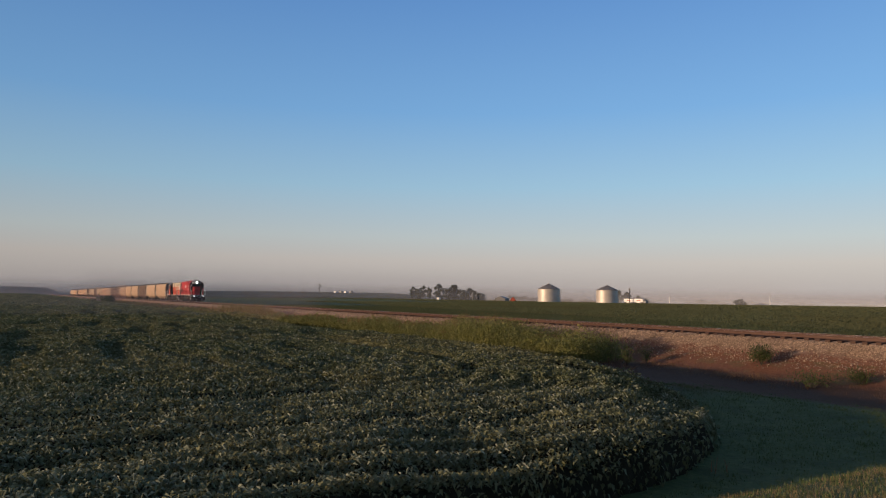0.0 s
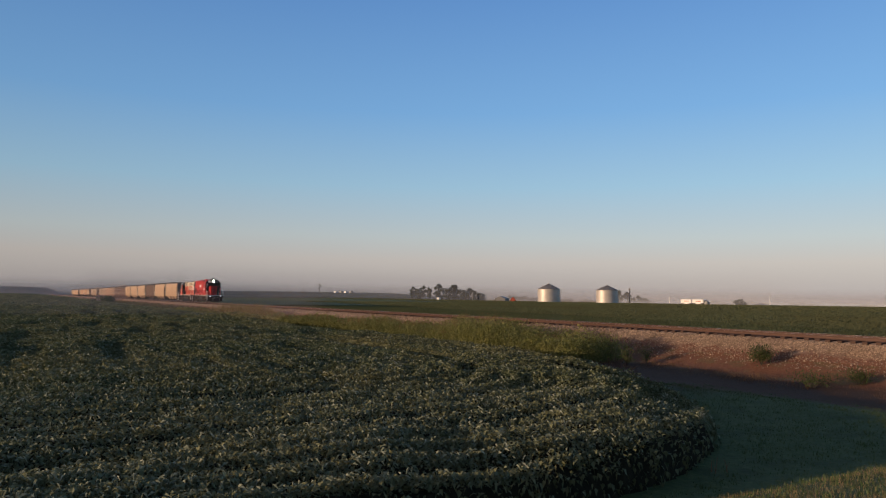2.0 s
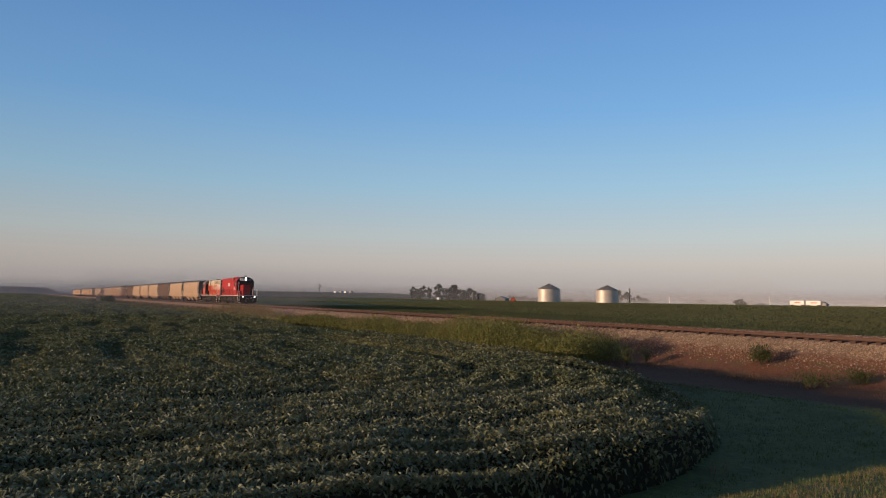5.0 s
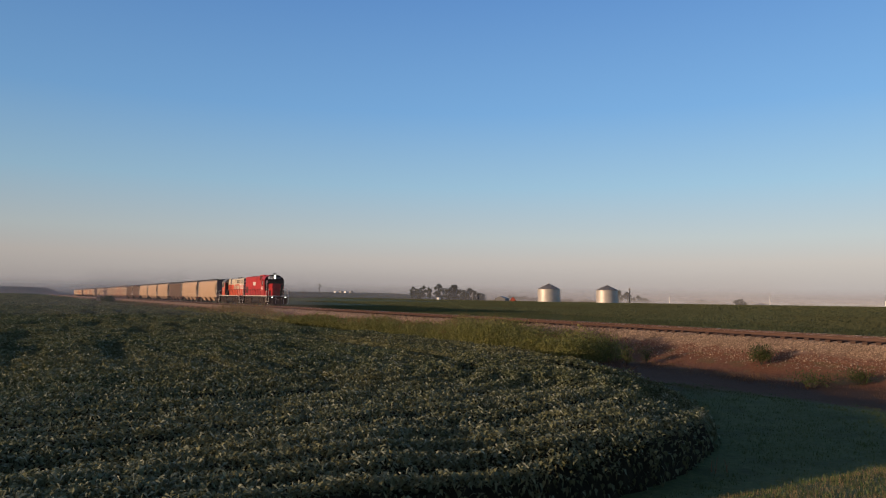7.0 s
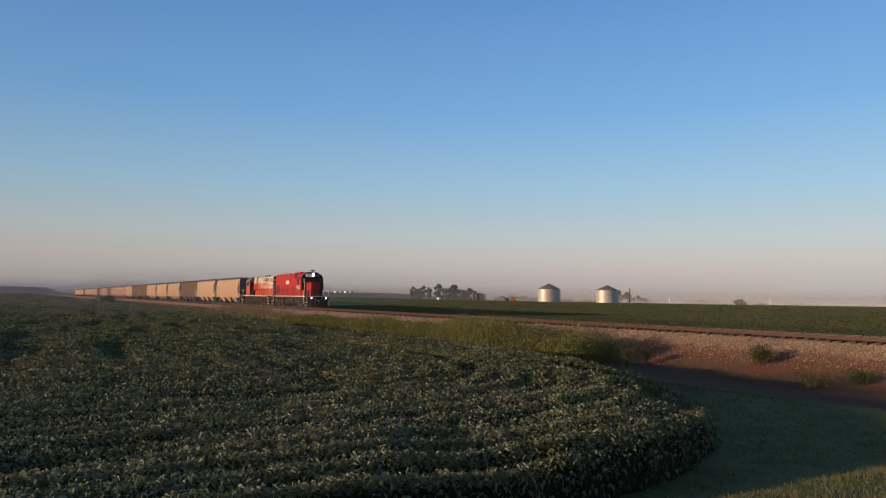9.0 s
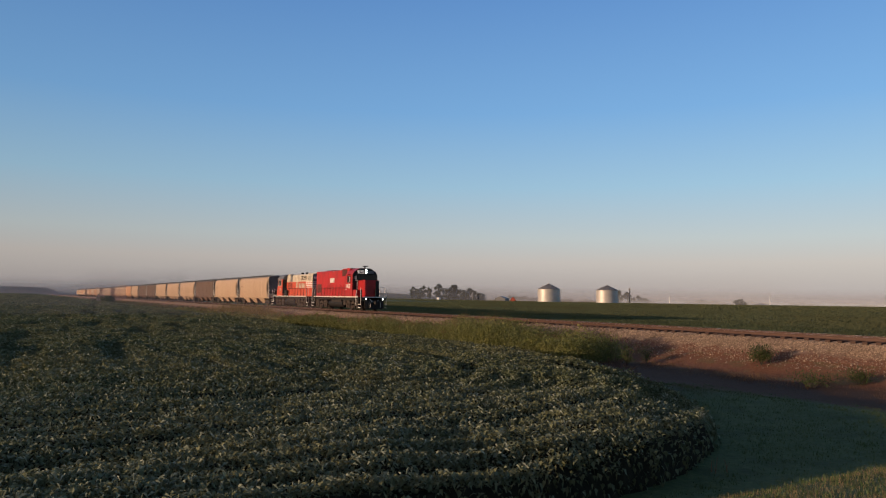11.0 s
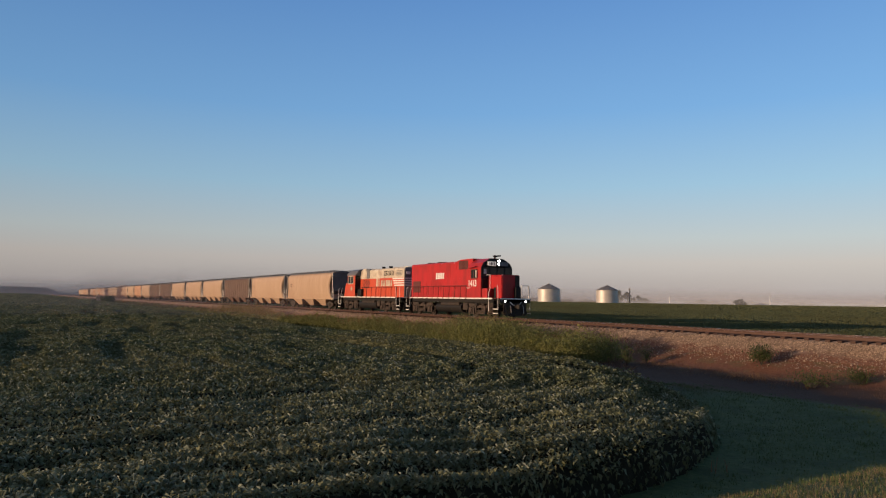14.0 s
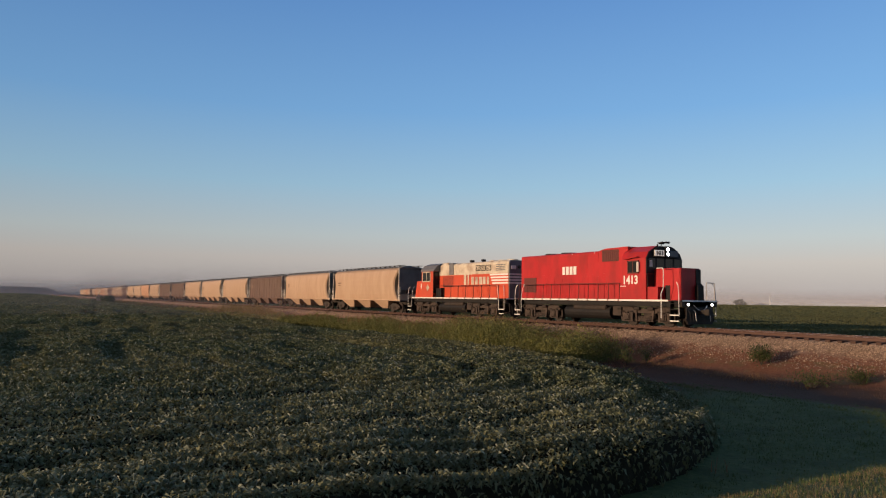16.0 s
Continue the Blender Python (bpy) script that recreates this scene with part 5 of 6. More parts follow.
def build_weeds():
    """The tall weed strip between the crop and the track."""
    rng = np.random.default_rng(31)
    n = 3600
    u = rng.uniform(0, 1, n)
    x = -26.0 - (0.45 * u + 0.55 * u * u) * 104
    y = rng.uniform(22.4, 22.4 + 4.0 - 1.2 * smooth(-38, -60, x), n) + 0.6 * bumps(x, x * 0, 0.35, 2.0) + smooth(-60, -95, x) * rng.uniform(-1.0, 1.0, n)
    tall = 1.34 + 0.24 * bumps(x, y, 0.45, 5.0) + 0.46 * bumps(x, y, 1.15, 1.0) + rng.normal(0, 0.16, n)
    tall = tall * (0.55 + 0.45 * smooth(-100, -38, x)) * (0.80 + 0.20 * smooth(26.8, 25.0, y))
    tall = tall * (0.92 + 0.26 * np.exp(-((x + 33.5) / 7.0) ** 2))
    keep = (x < -31.5) | (rng.uniform(0, 1, n) < 0.5)
    x, y, tall = x[keep], y[keep], tall[keep]
    n = len(x)
    far = 1 + smooth(-34, -105, x) * 1.6
    blades("tall_weeds", x, y, tall * 1.10, 0.016 * far, 10, M_WEED, "tall yellow-green weeds growing along the railway ditch", "weeds", 0.24, 0.55, 3)
    # a taller, drier stand where the ditch bends towards the track
    k = 260
    rx, ry = rng.normal(-92, 8.0, k), rng.normal(24.6, 0.9, k)
    blades("dry_reeds", rx, ry, (2.15 - 0.0035 * (rx + 94) ** 2).clip(0.7, 2.2) * rng.uniform(0.75, 1.08, k), 0.035, 22, M_REED, "tall tan reeds and grass beside the far track", "reeds", 0.35, 0.30, 4)
    # narrow upright leaves up the same plants, broad ones lower down where the ditch is damp
    m = 34
    cx, cy = np.repeat(x, m) + rng.normal(0, 0.26, n * m), np.repeat(y, m) + rng.normal(0, 0.26, n * m)
    cz = terrain(cx, cy) + np.repeat(tall, m) * rng.uniform(0.10, 0.98, n * m)
    size = 0.15 * np.repeat(far, m)
    leaf_mesh("weed_foliage", np.stack([cx, cy, cz], -1), size, size * 0.34, M_WEED, "narrow upright leaves of the tall weeds by the track", "weeds", flat=0.9, simple=True, lean=np.array([0.0, 0.0, 0.45]), droop=0.2)
    top = rng.uniform(0, 1, n) < 0.28
    m = 9
    cx, cy = np.repeat(x[top], m) + rng.normal(0, 0.10, top.sum() * m), np.repeat(y[top], m) + rng.normal(0, 0.10, top.sum() * m)
    cz = terrain(cx, cy) + np.repeat(tall[top], m) * rng.uniform(0.86, 1.08, len(cx))
    size = 0.12 * np.repeat(far[top], m)
    leaf_mesh("weed_seed_heads", np.stack([cx, cy, cz], -1), size, size * 0.25, M_SEEDHEAD, "brown seed heads over the tall weeds", "weeds", flat=0.5, simple=True, lean=np.array([0.0, 0.0, 1.6]), droop=0.0)
    ditch_zone = x > -40
    bx, by, bt = x[ditch_zone], y[ditch_zone], tall[ditch_zone]
    m = 9
    cx, cy = np.repeat(bx, m) + rng.normal(0, 0.26, len(bx) * m), np.repeat(by, m) + rng.normal(0, 0.26, len(bx) * m)
    cz = terrain(cx, cy) + np.repeat(bt, m) * rng.uniform(0.06, 0.92, len(bx) * m)
    leaf_mesh("weed_broad_leaves", np.stack([cx, cy, cz], -1), np.full(len(cx), 0.15), np.full(len(cx), 0.07), M_WEED_LEAF, "broad green leaves low among the tall weeds", "weeds", flat=0.8, simple=True)


build_weeds()


def build_dry_growth():
    rng = np.random.default_rng(41)
    n = 2600
    x = -7.5 - rng.uniform(0, 1, n) ** 1.1 * 40
    y = rng.normal(25.6, 1.3, n)
    k = (y > 22.6) & (y < 28.9) & (bumps(x, y, 0.8, 6.0) + rng.normal(0, 0.35, n) > 0.0)
    x, y = x[k], y[k]
    blades("dry_stalks", x, y, rng.uniform(0.06, 0.26, len(x)), 0.010, 9, M_STRAW, "dry reddish stalks and dead grass on the bank", "dry grass", 0.16, 0.9, 7)
    # the trackside beyond the weeds, low and brown
    n = 7000
    x = -60 - rng.uniform(0, 1, n) * 330
    y = rng.uniform(17.8, 28.2, n)
    blades("trackside_grass", x, y, rng.uniform(0.25, 0.75, n), 0.09, 7, M_VERGE, "green-brown grass along the far track bank", "grass", 0.40, 0.5, 9)
    n = 700
    x = -20 - rng.uniform(0, 1, n) * 120
    y = 36.5 + rng.uniform(0, 2.5, n)
    blades("far_side_grass", x, y, rng.uniform(0.35, 0.95, n), 0.06, 7, M_STRAW, "dry grass tufts on the far side of the track", "dry grass", 0.25, 0.35, 12)


build_dry_growth()


def build_lawn():
    rng = np.random.default_rng(51)
    n = 9000
    x, y = rng.uniform(-17, -1.5, n), rng.uniform(3.0, 21.0, n)
    k = (x > crop_edge_x(np.minimum(y, 17.4)) + 0.25) & (np.hypot(x, y) > 5.0) & ((y < 19.4) | (rng.uniform(0, 1, n) < 0.3))
    x, y = x[k], y[k]
    blades("mown_grass", x, y, rng.uniform(0.05, 0.11, len(x)), 0.012, 9, M_LAWN, "short mown grass beside the crop", "grass", 0.09, 0.6, 14)
    n = 3600
    x, y = rng.uniform(-6.9, -2.0, n), rng.uniform(5.5, 17.0, n)
    k = (x > -5.9 + 0.5 * bumps(x, y, 0.8, 2.0)) | (rng.uniform(0, 1, n) < 0.05)
    x, y = x[k], y[k]
    blades("seed_grass", x, y, rng.uniform(0.04, 0.10, len(x)), 0.005, 14, M_SEED, "sunlit dry seed heads on the verge grass", "grass", 0.10, 0.5, 15)
    # a few pale taller blades
    blades("pale_grass_tuft", np.array([-7.35, -7.28]), np.array([9.35, 9.55]), np.array([0.42, 0.30]), 0.016, 3, M_STRAW, "single pale grass tuft in the mown strip", "grass", 0.05, 0.3, 16)


build_lawn()


def bush(x, y, height, spread, leaves, size, label, seed, material=None):
    """A low bush: woody stems and loose leaves in uneven lobes."""
    rng = np.random.default_rng(seed)
    root = thing("bush", label, "bush")
    z0 = float(terrain(x, y)) - 0.03
    root.location = (x, y, z0)
    stems = bmesh.new()
    tips = []
    for k in range(9):
        a, t = rng.uniform(0, 6.28), rng.uniform(0.1, 0.75)
        tip = Vector((math.cos(a) * spread * t, math.sin(a) * spread * t, height * rng.uniform(0.55, 0.95)))
        mid = tip * 0.5 + Vector((0, 0, 0.08 * height))
        rod(stems, (0, 0, 0), mid, 0.012 * height + 0.004, 5)
        rod(stems, mid, tip, 0.008 * height + 0.003, 5)
        tips += [tip, mid]
    part("stems", stems, M_BARK, root)
    t = np.array([v[:] for v in tips])
    c = t[rng.integers(0, len(t), leaves)] + rng.normal(0, 1, (leaves, 3)) * np.array([spread * 0.26, spread * 0.26, height * 0.16])
    c[:, 2] = np.clip(c[:, 2], 0.02, None)
    ob = leaf_mesh("foliage", c, np.full(leaves, size), np.full(leaves, size * 0.45), material or M_BUSH, "", "", flat=0.8, kind="")
    ob.parent = root
    return root


bush(-19.2, 27.6, 0.85, 0.75, 1100, 0.10, "rounded green bush on the stony bank", 3)
bush(-15.2, 24.9, 0.55, 0.95, 700, 0.09, "low olive green plant at the foot of the bank", 4)
bush(-14.4, 26.5, 0.62, 0.65, 600, 0.09, "small grey-green bush on the red earth bank", 5)
bush(-24.4, 24.8, 0.9, 0.5, 380, 0.10, "thin green weed clump beside the tall weeds", 6)
bush(-24.3, 26.0, 0.75, 0.4, 260, 0.10, "thin upright weed on the bank", 8)
bush(-234.0, 20.5, 2.1, 2.6, 1100, 0.5, "dark round bush between crop and railway", 7, M_BUSH)


# ---------------------------------------------------------------- ties
def build_ties():
    bm = bmesh.new()
    box(bm, -0.115, 0.115, -1.3, 1.3, -0.36, -0.172, 0.012)
    me = bpy.data.meshes.new("tie")
    bm.to_mesh(me)
    bm.free()
    me.materials.append(M_TIE)
    rng = np.random.default_rng(61)
    step = 0.54
    for k in range(300):
        t = new("tie", me)
        t.parent = TRACK
        t.location = (8.0 - step * k + rng.normal(0, 0.02), rng.normal(0, 0.06), rng.normal(0.0, 0.012))
        t.rotation_euler = (0, 0, rng.normal(0, 0.01))
    rest = bmesh.new()
    for k in range(300, 1100):
        x = 8.0 - step * k
        box(rest, x - 0.115, x + 0.115, -1.3, 1.3, -0.36, -0.172)
    tagged(part("far_ties", rest, M_TIE, TRACK), kind="stuff")


build_ties()


# ---------------------------------------------------------------- farm land behind the railway
def spot(bearing, distance, lift=0.0):
    """A place on the land: bearing in degrees from -x towards +y."""
    x, y = -distance * math.cos(radians(bearing)), distance * math.sin(radians(bearing))
    return x, y, float(terrain(x, y)) + lift


def grain_bin(bearing, distance, radius, eave, peak, label):
    x, y, z = spot(bearing, distance, -0.1)
    root = thing("grain_bin", label, "grain bin", "grain bins in the field")
    root.location = (x, y, z)
    root.rotation_euler = (0, 0, radians(100 - bearing))
    wall = bmesh.new()
    seg, rings = 64, []
    nz = 44
    for k in range(nz + 1):
        r = radius + 0.022 * math.sin(k * math.pi / 2 * 2.0 + 0.8) + (0.02 if k % 11 == 0 else 0)
        rings.append([wall.verts.new((r * math.cos(2 * math.pi * i / seg), r * math.sin(2 * math.pi * i / seg), eave * k / nz)) for i in range(seg)])
    for a, b in zip(rings, rings[1:]):
        for i in range(seg):
            wall.faces.new((a[i], a[(i + 1) % seg], b[(i + 1) % seg], b[i]))
    shade_smooth(part("wall", wall, M_GALV, root, "corrugated galvanised wall"))
    roof = bmesh.new()
    bmesh.ops.create_cone(roof, cap_ends=True, segments=48, radius1=radius + 0.12, radius2=0.55, depth=peak - eave, matrix=Matrix.Translation((0, 0, (eave + peak) / 2)))
    roof_ob = part("roof", roof, M_GALVROOF, root, "dull conical sheet roof")
    ribs = bmesh.new()
    for k in range(24):
        a = 2 * math.pi * k / 24
        rod(ribs, ((radius + 0.1) * math.cos(a), (radius + 0.1) * math.sin(a), eave + 0.03), (0.55 * math.cos(a), 0.55 * math.sin(a), peak + 0.02), 0.05, 4)
    part("roof_ribs", ribs, M_GALVROOF, roof_ob)
    cap = bmesh.new()
    drum(cap, 0, 0, peak + 0.18, 0.5, 0.36, "Z", 16, 0.05)
    part("roof_cap", cap, M_GALVROOF, root)
    for a in (40, 160, 280):
        part("roof_vent", drum(bmesh.new(), radius * 0.55 * math.cos(radians(a)), radius * 0.55 * math.sin(radians(a)), (eave + peak) / 2 + 0.35, 0.3, 0.5, "Z", 10), M_GALVROOF, root)
    door = boxed(radius - 0.05, radius + 0.12, -0.5, 0.5, 0.6, 2.4, bevel=0.03)
    part("door", door, M_GALVROOF, root)
    lad = bmesh.new()
    for yy in (-1.3, -1.75):
        rod(lad, (radius + 0.02, yy, 0.6), (radius + 0.02, yy, eave), 0.03)
    for k in range(int(eave / 0.4)):
        rod(lad, (radius + 0.02, -1.3, 0.8 + 0.4 * k), (radius + 0.02, -1.75, 0.8 + 0.4 * k), 0.02)
    part("ladder", lad, M_GALV, root)
    part("footing", drum(bmesh.new(), 0, 0, 0.0, radius + 0.25, 0.4, "Z", 48), M_STONE, root)
    return root


grain_bin(39.34, 351, 5.5, 7.05, 9.55, "shining round steel grain bin with a conical roof")
grain_bin(43.96, 346, 5.2, 6.75, 9.0, "round galvanised grain bin beside a utility pole")


def tree(bearing, distance, height, spread, label, seed, bare=0.25, lobes=9, leaves=1500, size=None, lopsided=0.0):
    """Trunk, limbs and a crown of loose leaf clumps with gaps."""
    rng = np.random.default_rng(seed)
    x, y, z = spot(bearing, distance, -0.1)
    root = thing("tree", label, "tree", "trees on the plain")
    root.location = (x, y, z)
    tr = bmesh.new()
    top = Vector((lopsided * 0.3, 0, height * 0.7))
    segs = [Vector((0, 0, 0)), Vector((rng.normal(0, 0.1), 0, height * bare)), top]
    for i, (a, b) in enumerate(zip(segs, segs[1:])):
        d = b - a
        bmesh.ops.create_cone(tr, cap_ends=True, segments=8, radius1=height * (0.032, 0.022)[i], radius2=height * (0.022, 0.008)[i], depth=d.length, matrix=Matrix.Translation((a + b) / 2) @ d.to_track_quat("Z", "Y").to_matrix().to_4x4())
    trunk = part("trunk", tr, M_BARK, root)
    cen = []
    limbs = bmesh.new()
    for k in range(lobes):
        a = rng.uniform(0, 6.28)
        h = height * (bare + (0.93 - bare) * (k + 0.5) / lobes)
        rad = spread * 0.5 * math.sin(math.pi * min(0.95, max(0.12, (h / height - bare * 0.6) / (1.02 - bare * 0.6)))) * rng.uniform(0.45, 1.0)
        c = Vector((math.cos(a) * rad + lopsided * (h / height), math.sin(a) * rad, h))
        rod(limbs, (0, 0, max(height * bare * 0.8, h - rad * 0.8 - 0.5)), c, height * 0.008, 5)
        cen.append((c, spread * rng.uniform(0.12, 0.22)))
    part("limbs", limbs, M_BARK, root)
    cs = []
    for c, r in cen:
        m = leaves // lobes
        v = rng.normal(0, 1, (m, 3))
        v /= np.linalg.norm(v, axis=1)[:, None]
        cs.append(np.array(c[:]) + v * (r * rng.uniform(0.5, 1.05, (m, 1))) * np.array([1, 1, 0.75]))
    c = np.concatenate(cs)
    s = size or height * 0.045
    ob = leaf_mesh("crown", c, np.full(len(c), s), np.full(len(c), s * 0.7), M_TREE, "", "", flat=0.9, kind="")
    ob.parent = root
    return root


for i, (b, dist, h, w, bare) in enumerate((
        (28.23, 590, 10.6, 7.0, 0.12), (28.69, 580, 8.6, 7.6, 0.03), (29.07, 600, 11.6, 6.2, 0.24), (29.58, 590, 10.4, 5.4, 0.18), (30.46, 570, 13.4, 9.6, 0.02))):
    tree(b, dist, h, w, "dark tall windbreak tree with an open crown", 100 + i, bare, 24, 2800, h * 0.060)
for i, (b, dist, h, w) in enumerate(((31.1, 580, 9.6, 9.0), (31.6, 575, 13.2, 8.6), (32.05, 590, 9.4, 9.4), (32.5, 570, 9.0, 9.4), (32.95, 580, 10.6, 9.0), (33.4, 570, 8.4, 9.0), (33.85, 585, 6.8, 9.0))):
    tree(b, dist, h, w, "dark leafy tree in a dense farmstead grove", 140 + i, 0.0, 28, 3200, h * 0.070)
tree(19.42, 900, 4.6, 4.0, "small lone tree on the horizon", 170, 0.1, 6, 500)
tree(20.63, 880, 12.5, 4.2, "thin leaning lone tree on the horizon", 171, 0.30, 6, 600, None, 1.5)
tree(44.95, 700, 12.5, 9.0, "hazy tree behind the grain bin", 172, 0.05, 12, 2200, 1.1)
tree(45.6, 760, 12.0, 10.0, "hazy tree in a row behind the grain bin", 173, 0.05, 12, 2200, 1.1)
tree(46.3, 780, 8.5, 11.0, "low hazy tree in a distant row", 174, 0.05, 12, 2200, 1.1)
tree(46.9, 800, 6.0, 11.0, "low hazy tree in a distant row", 175, 0.05, 12, 2200, 1.1)
tree(53.82, 605, 4.4, 8.6, "low rounded tree at the field edge", 176, 0.02, 14, 2600, 0.6)
tree(55.5, 600, 2.2, 2.0, "little shrub beside a white pole", 177, 0.04, 5, 200)


def pole(bearing, distance, height, label, arm, material, radius=0.12):
    x, y, z = spot(bearing, distance, -0.1)
    root = thing("utility_pole", label, "utility pole")
    root.location = (x, y, z)
    bm = bmesh.new()
    bmesh.ops.create_cone(bm, cap_ends=True, segments=10, radius1=radius * 1.2, radius2=radius, depth=height, matrix=Matrix.Translation((0, 0, height / 2)))
    part("post", bm, material, root)
    if arm:
        part("crossarm", boxed(-0.9, 0.9, -0.06, 0.06, height - 0.8, height - 0.65), material, root)
        part("transformer", drum(bmesh.new(), 0.35, 0, height - 1.9, 0.28, 0.9, "Z", 12), M_GALVROOF, root)
        for dx in (-0.8, 0.0, 0.8):
            part("insulator", drum(bmesh.new(), dx, 0, height - 0.55, 0.05, 0.2, "Z", 8), M_WHITE, root)


pole(45.7, 355, 8.2, "dark wooden utility pole with transformer beside a grain bin", True, M_POLE, 0.16)
pole(48.73, 480, 5.0, "thin pale pole far across the field", False, M_WHITE)
pole(55.85, 400, 6.4, "white pole standing at the field edge", False, M_WHITE, 0.12)
pole(33.1, 560, 7.0, "white pole before a grove of trees", False, M_WHITE, 0.16)
pole(31.9, 600, 6.0, "thin pole in front of the farm trees", False, M_POLE)


def shed(bearing, distance, length, depth, wall_h, ridge_h, turn, wall_mat, roof_mat, label, name="farm_shed"):
    x, y, z = spot(bearing, distance, -0.1)
    root = thing(name, label, "farm building")
    root.location, root.rotation_euler = (x, y, z), (0, 0, radians(turn))
    l, d = length / 2, depth / 2
    bm = bmesh.new()
    prism_x(bm, [(-d, 0), (-d, wall_h), (0, ridge_h), (d, wall_h), (d, 0)], -l, l)
    part("walls", bm, wall_mat, root)
    rf = bmesh.new()
    prism_x(rf, [(-d - 0.4, wall_h - 0.15), (0, ridge_h + 0.08), (0, ridge_h + 0.2), (-d - 0.4, wall_h)], -l - 0.3, l + 0.3)
    prism_x(rf, [(d + 0.4, wall_h - 0.15), (0, ridge_h + 0.08), (0, ridge_h + 0.2), (d + 0.4, wall_h)], -l - 0.3, l + 0.3)
    part("roof", rf, roof_mat, root)
    part("door", boxed(-l * 0.35, l * 0.35, -d - 0.06, -d, 0, wall_h * 0.8), roof_mat, root)
    part("window", boxed(l * 0.55, l * 0.8, -d - 0.05, -d, wall_h * 0.4, wall_h * 0.7), M_GLASS, root)
    return root


shed(35.55, 520, 9.5, 8.0, 2.6, 4.2, -54, M_GREYROOF, M_SHED, "long grey metal farm shed beside trees")
shed(36.45, 500, 4.2, 3.4, 1.7, 3.7, -40, M_BARN, M_BARN, "small red barn catching the low sun", "red_barn")
shed(30.35, 540, 2.2, 2.0, 1.6, 2.2, -60, M_TRAILER, M_WHITE, "small white hut under the windbreak trees", "hut")
for i, (b, l, m) in enumerate(((21.95, 4, M_TRAILER), (22.4, 5, M_SHED), (22.75, 4, M_TRAILER), (23.2, 6, M_SHED))):
    shed(b, 1000 + 12 * i, l, 4, 1.5, 2.3, -60, m, M_GALVROOF, "distant farmstead building on the horizon", "farmhouse")


# ---------------------------------------------------------------- highway and its lorry
ROAD_Y = 394.0


def build_road():
    xs = np.arange(-1300, 500, 10.0)
    v, f = [], []
    for x in xs:
        for dy, up in ((-5.2, -0.25), (-4.4, 0.10), (4.4, 0.10), (5.2, -0.25)):
            v.append((x, ROAD_Y + dy, float(terrain(x, ROAD_Y)) + up))
    for k in range(len(xs) - 1):
        for j in range(3):
            a = k * 4 + j
            f.append((a, a + 1, a + 5, a + 4))
    tagged(mesh_ob("road", v, f, M_ASPHALT), "grey highway running parallel to the railway", "road", kind="structure")


build_road()


def build_lorry():
    root = thing("articulated_lorry", "articulated lorry pulling two white box trailers on the highway", "lorry")

    def wheel(parent, x, y):
        w = part("wheel", drum(bmesh.new(), x, y, 0.5, 0.5, 0.3, "Y", 18, 0.04), M_TYRE, parent)
        part("rim", drum(bmesh.new(), x, y + math.copysign(0.155, y), 0.5, 0.27, 0.02, "Y", 12), M_GALV, w)

    cab = bmesh.new()
    prism(cab, [(8.2, 0.5), (8.2, 3.0), (9.0, 3.05), (9.55, 2.5), (10.9, 2.1), (11.0, 0.5)], -1.2, 1.2)
    bmesh.ops.bevel(cab, geom=list(cab.edges), offset=0.06, segments=2, affect="EDGES")
    tractor = part("tractor", cab, M_SHED, root, "grey tractor unit")
    part("cab_window", boxed(8.5, 9.25, -1.225, -1.19, 2.2, 2.8), M_GLASS, tractor)
    part("tractor_frame", boxed(6.6, 10.9, -0.45, 0.45, 0.55, 0.95), M_UNDER, root)
    for x in (7.4, 10.2):
        for y in (-1.05, 1.05):
            wheel(tractor, x, y)
    for x0, x1 in ((-1.3, 7.7), (-11.2, -2.2)):
        tb = part("trailer", boxed(x0, x1, -1.28, 1.28, 1.1, 3.55, bevel=0.12), M_TRAILER, root, "white box trailer")
        part("side_mark", boxed(x0 + 3.0, x1 - 2.2, -1.30, -1.27, 2.1, 2.55), M_BARN, tb, "dull red bar mark on the side")
        part("trailer_frame", boxed(x0 + 0.2, x1 - 0.2, -0.5, 0.5, 0.75, 1.1), M_UNDER, tb)
        part("side_skirt", boxed(x0 + 2.6, x1 - 2.2, -1.25, -1.2, 0.5, 1.1), M_WHITE, tb)
        for y in (-1.05, 1.05):
            wheel(tb, x0 + 1.1, y)
    return root


LORRY = build_lorry()


# ---------------------------------------------------------------- distance: tree lines and translucent sheets that imitate haze
def build_tree_line(name, b0, b1, distance, height, count, size, label, seed):
    rng = np.random.default_rng(seed)
    b = rng.uniform(b0, b1, count)
    d = distance + rng.normal(0, 25, count)
    x, y = -d * np.cos(np.radians(b)), d * np.sin(np.radians(b))
    hump = np.clip(0.5 + 0.35 * bumps(b * 1.7, b * 0, 1.0, seed) + 0.25 * bumps(b * 0.45, b * 0, 1.0, seed + 2.0) + 0.12 * bumps(b * 7.0, b * 0, 1.0, seed), 0.08, 1)
    z = terrain(x, y) + rng.uniform(0, 1, count) * height * hump
    leaf_mesh(name, np.stack([x, y, z], -1), np.full(count, size), np.full(count, size * 0.7), M_TREE, label, "trees", flat=0.9)


build_tree_line("far_trees", 50.2, 54.2, 1900, 20, 1800, 4.0, "blue hazy tree line beyond the misty low ground", 1)
build_tree_line("far_woods", 36.0, 66.0, 2700, 24, 9000, 6.0, "long hazy woods on the horizon", 2)
build_tree_line("far_hedges", 8.0, 36.0, 2200, 6, 2500, 4.0, "low hazy hedges on the far ridge", 4)


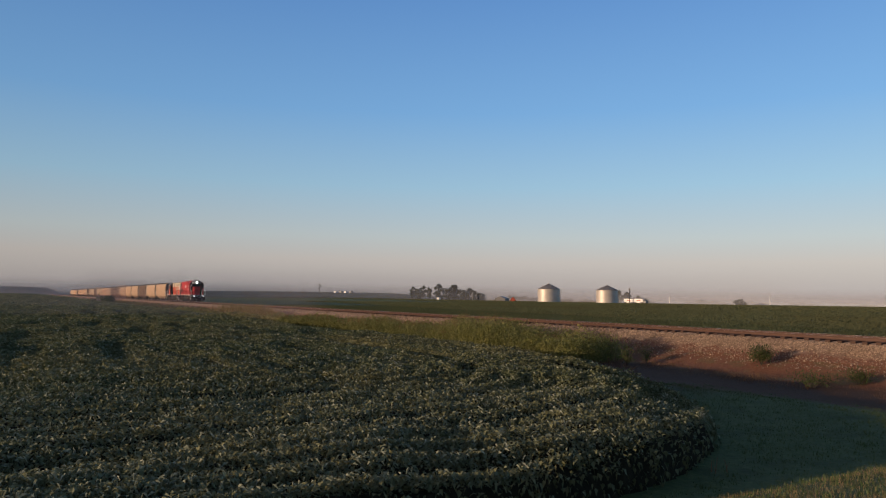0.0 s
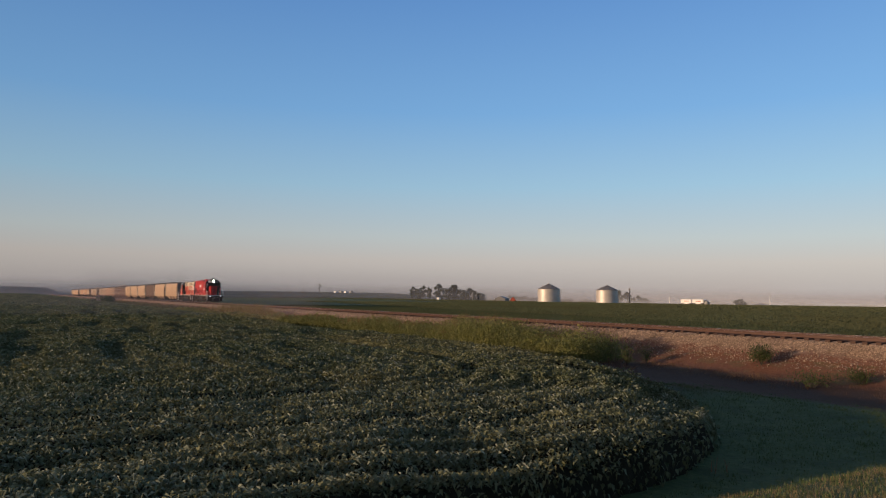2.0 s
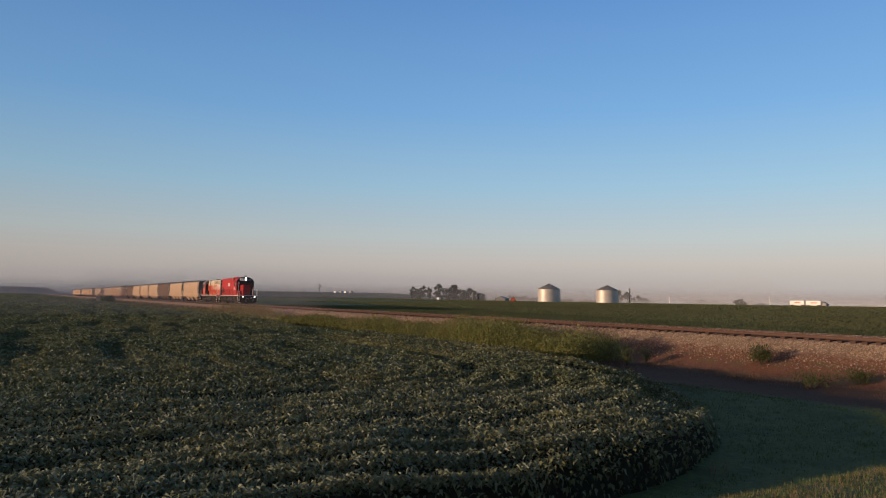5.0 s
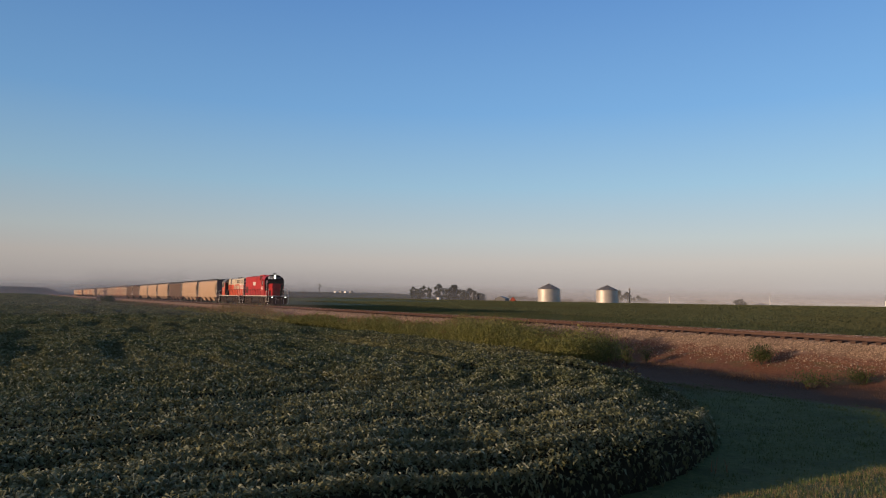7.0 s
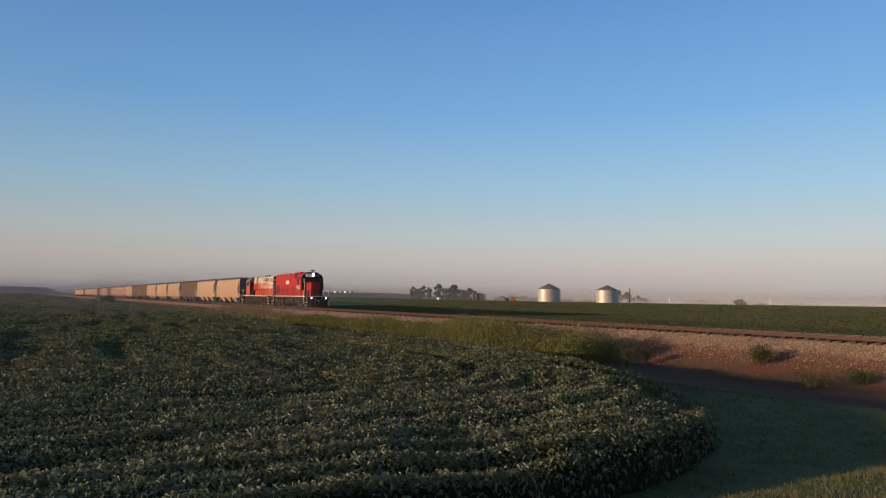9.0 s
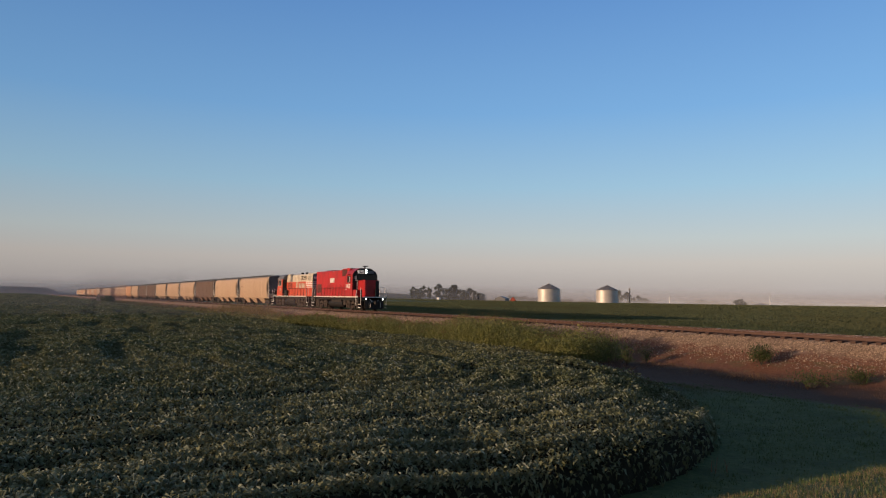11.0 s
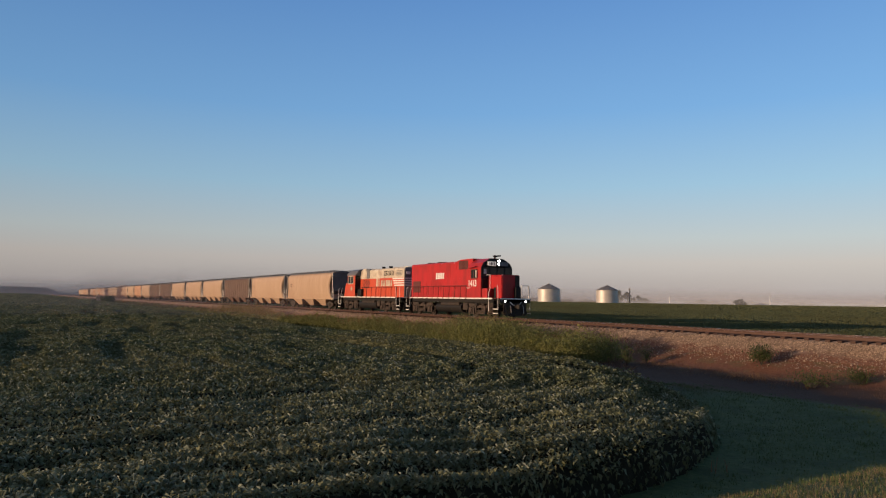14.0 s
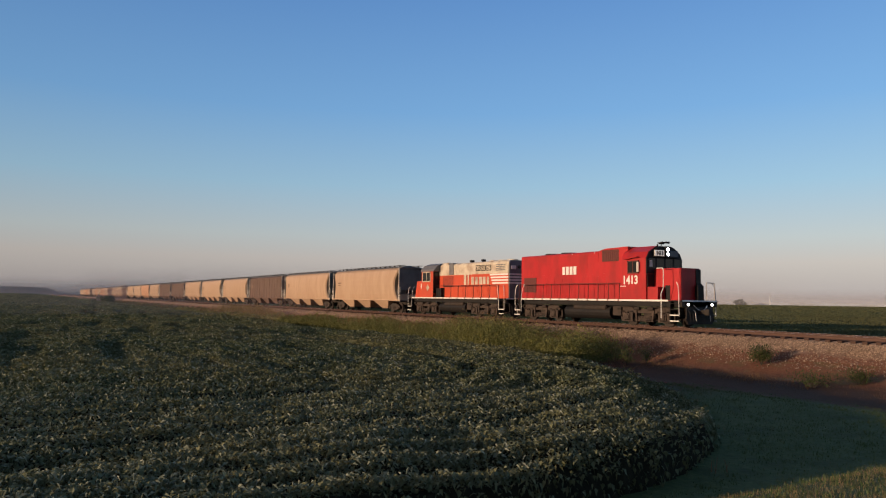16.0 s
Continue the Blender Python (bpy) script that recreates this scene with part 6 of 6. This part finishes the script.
def haze_material(name, amount, tint):
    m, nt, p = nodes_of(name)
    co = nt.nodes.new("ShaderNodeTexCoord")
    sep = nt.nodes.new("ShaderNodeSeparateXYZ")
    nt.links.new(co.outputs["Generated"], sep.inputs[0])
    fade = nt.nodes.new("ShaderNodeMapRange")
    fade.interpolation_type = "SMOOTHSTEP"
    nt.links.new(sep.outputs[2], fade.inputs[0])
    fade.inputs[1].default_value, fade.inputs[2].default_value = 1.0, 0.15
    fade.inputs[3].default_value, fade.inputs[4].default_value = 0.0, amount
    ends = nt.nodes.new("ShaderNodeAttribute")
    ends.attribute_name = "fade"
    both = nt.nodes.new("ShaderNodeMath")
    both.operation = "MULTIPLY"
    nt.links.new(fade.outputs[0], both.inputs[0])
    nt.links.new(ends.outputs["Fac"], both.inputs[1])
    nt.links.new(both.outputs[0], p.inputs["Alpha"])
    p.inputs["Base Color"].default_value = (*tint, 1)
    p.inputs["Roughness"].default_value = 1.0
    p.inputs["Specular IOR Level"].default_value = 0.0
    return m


def build_haze():
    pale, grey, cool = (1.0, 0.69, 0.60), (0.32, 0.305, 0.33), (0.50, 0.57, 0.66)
    # upright see-through sheets whose tint and alpha stand in for haze
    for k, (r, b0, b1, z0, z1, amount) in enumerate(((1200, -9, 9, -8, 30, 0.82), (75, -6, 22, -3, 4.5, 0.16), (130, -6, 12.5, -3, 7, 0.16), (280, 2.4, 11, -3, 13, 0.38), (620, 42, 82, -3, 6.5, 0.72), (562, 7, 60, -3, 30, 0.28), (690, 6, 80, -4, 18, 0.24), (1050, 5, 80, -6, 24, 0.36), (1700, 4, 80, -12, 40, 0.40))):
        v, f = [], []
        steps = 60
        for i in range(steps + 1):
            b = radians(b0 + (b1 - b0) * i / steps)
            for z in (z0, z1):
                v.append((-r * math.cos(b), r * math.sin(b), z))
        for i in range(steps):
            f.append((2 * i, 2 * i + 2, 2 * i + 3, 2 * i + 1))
        ob = mesh_ob("backdrop_haze", v, f, haze_material("painted_haze", amount, pale if b1 < 23 else cool if r == 620 else (0.44, 0.46, 0.52) if r == 562 else grey))
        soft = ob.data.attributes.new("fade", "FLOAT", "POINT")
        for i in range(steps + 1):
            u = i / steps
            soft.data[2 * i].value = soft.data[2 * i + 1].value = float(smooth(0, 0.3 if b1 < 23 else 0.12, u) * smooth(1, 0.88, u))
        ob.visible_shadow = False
        tagged(ob, "translucent tinted sheet standing in for morning haze over the plain", "mist", kind="structure")


build_haze()

# ---------------------------------------------------------------- what moves
def motions():
    for ob, off in CARS:
        walk(ob, [(t * 0.8, pose(coupling_x(t * 0.8) + off, TRACK_Y, 0)) for t in range(21)])
    for ob, (x, y, z), radius in WHEELS:
        walk(ob, [(k / 15, pose(x, y, z) @ Matrix.Rotation((coupling_x(k / 15) - coupling_x(0)) / radius, 4, "Y")) for k in range(241)])

    rows = []
    for k in range(17):
        x = 234.0 - (610.0 - 27.0 * k)
        rows.append((k, pose(x, ROAD_Y - 2.0, float(terrain(x, ROAD_Y)) + 0.10)))
    walk(LORRY, rows)


motions()
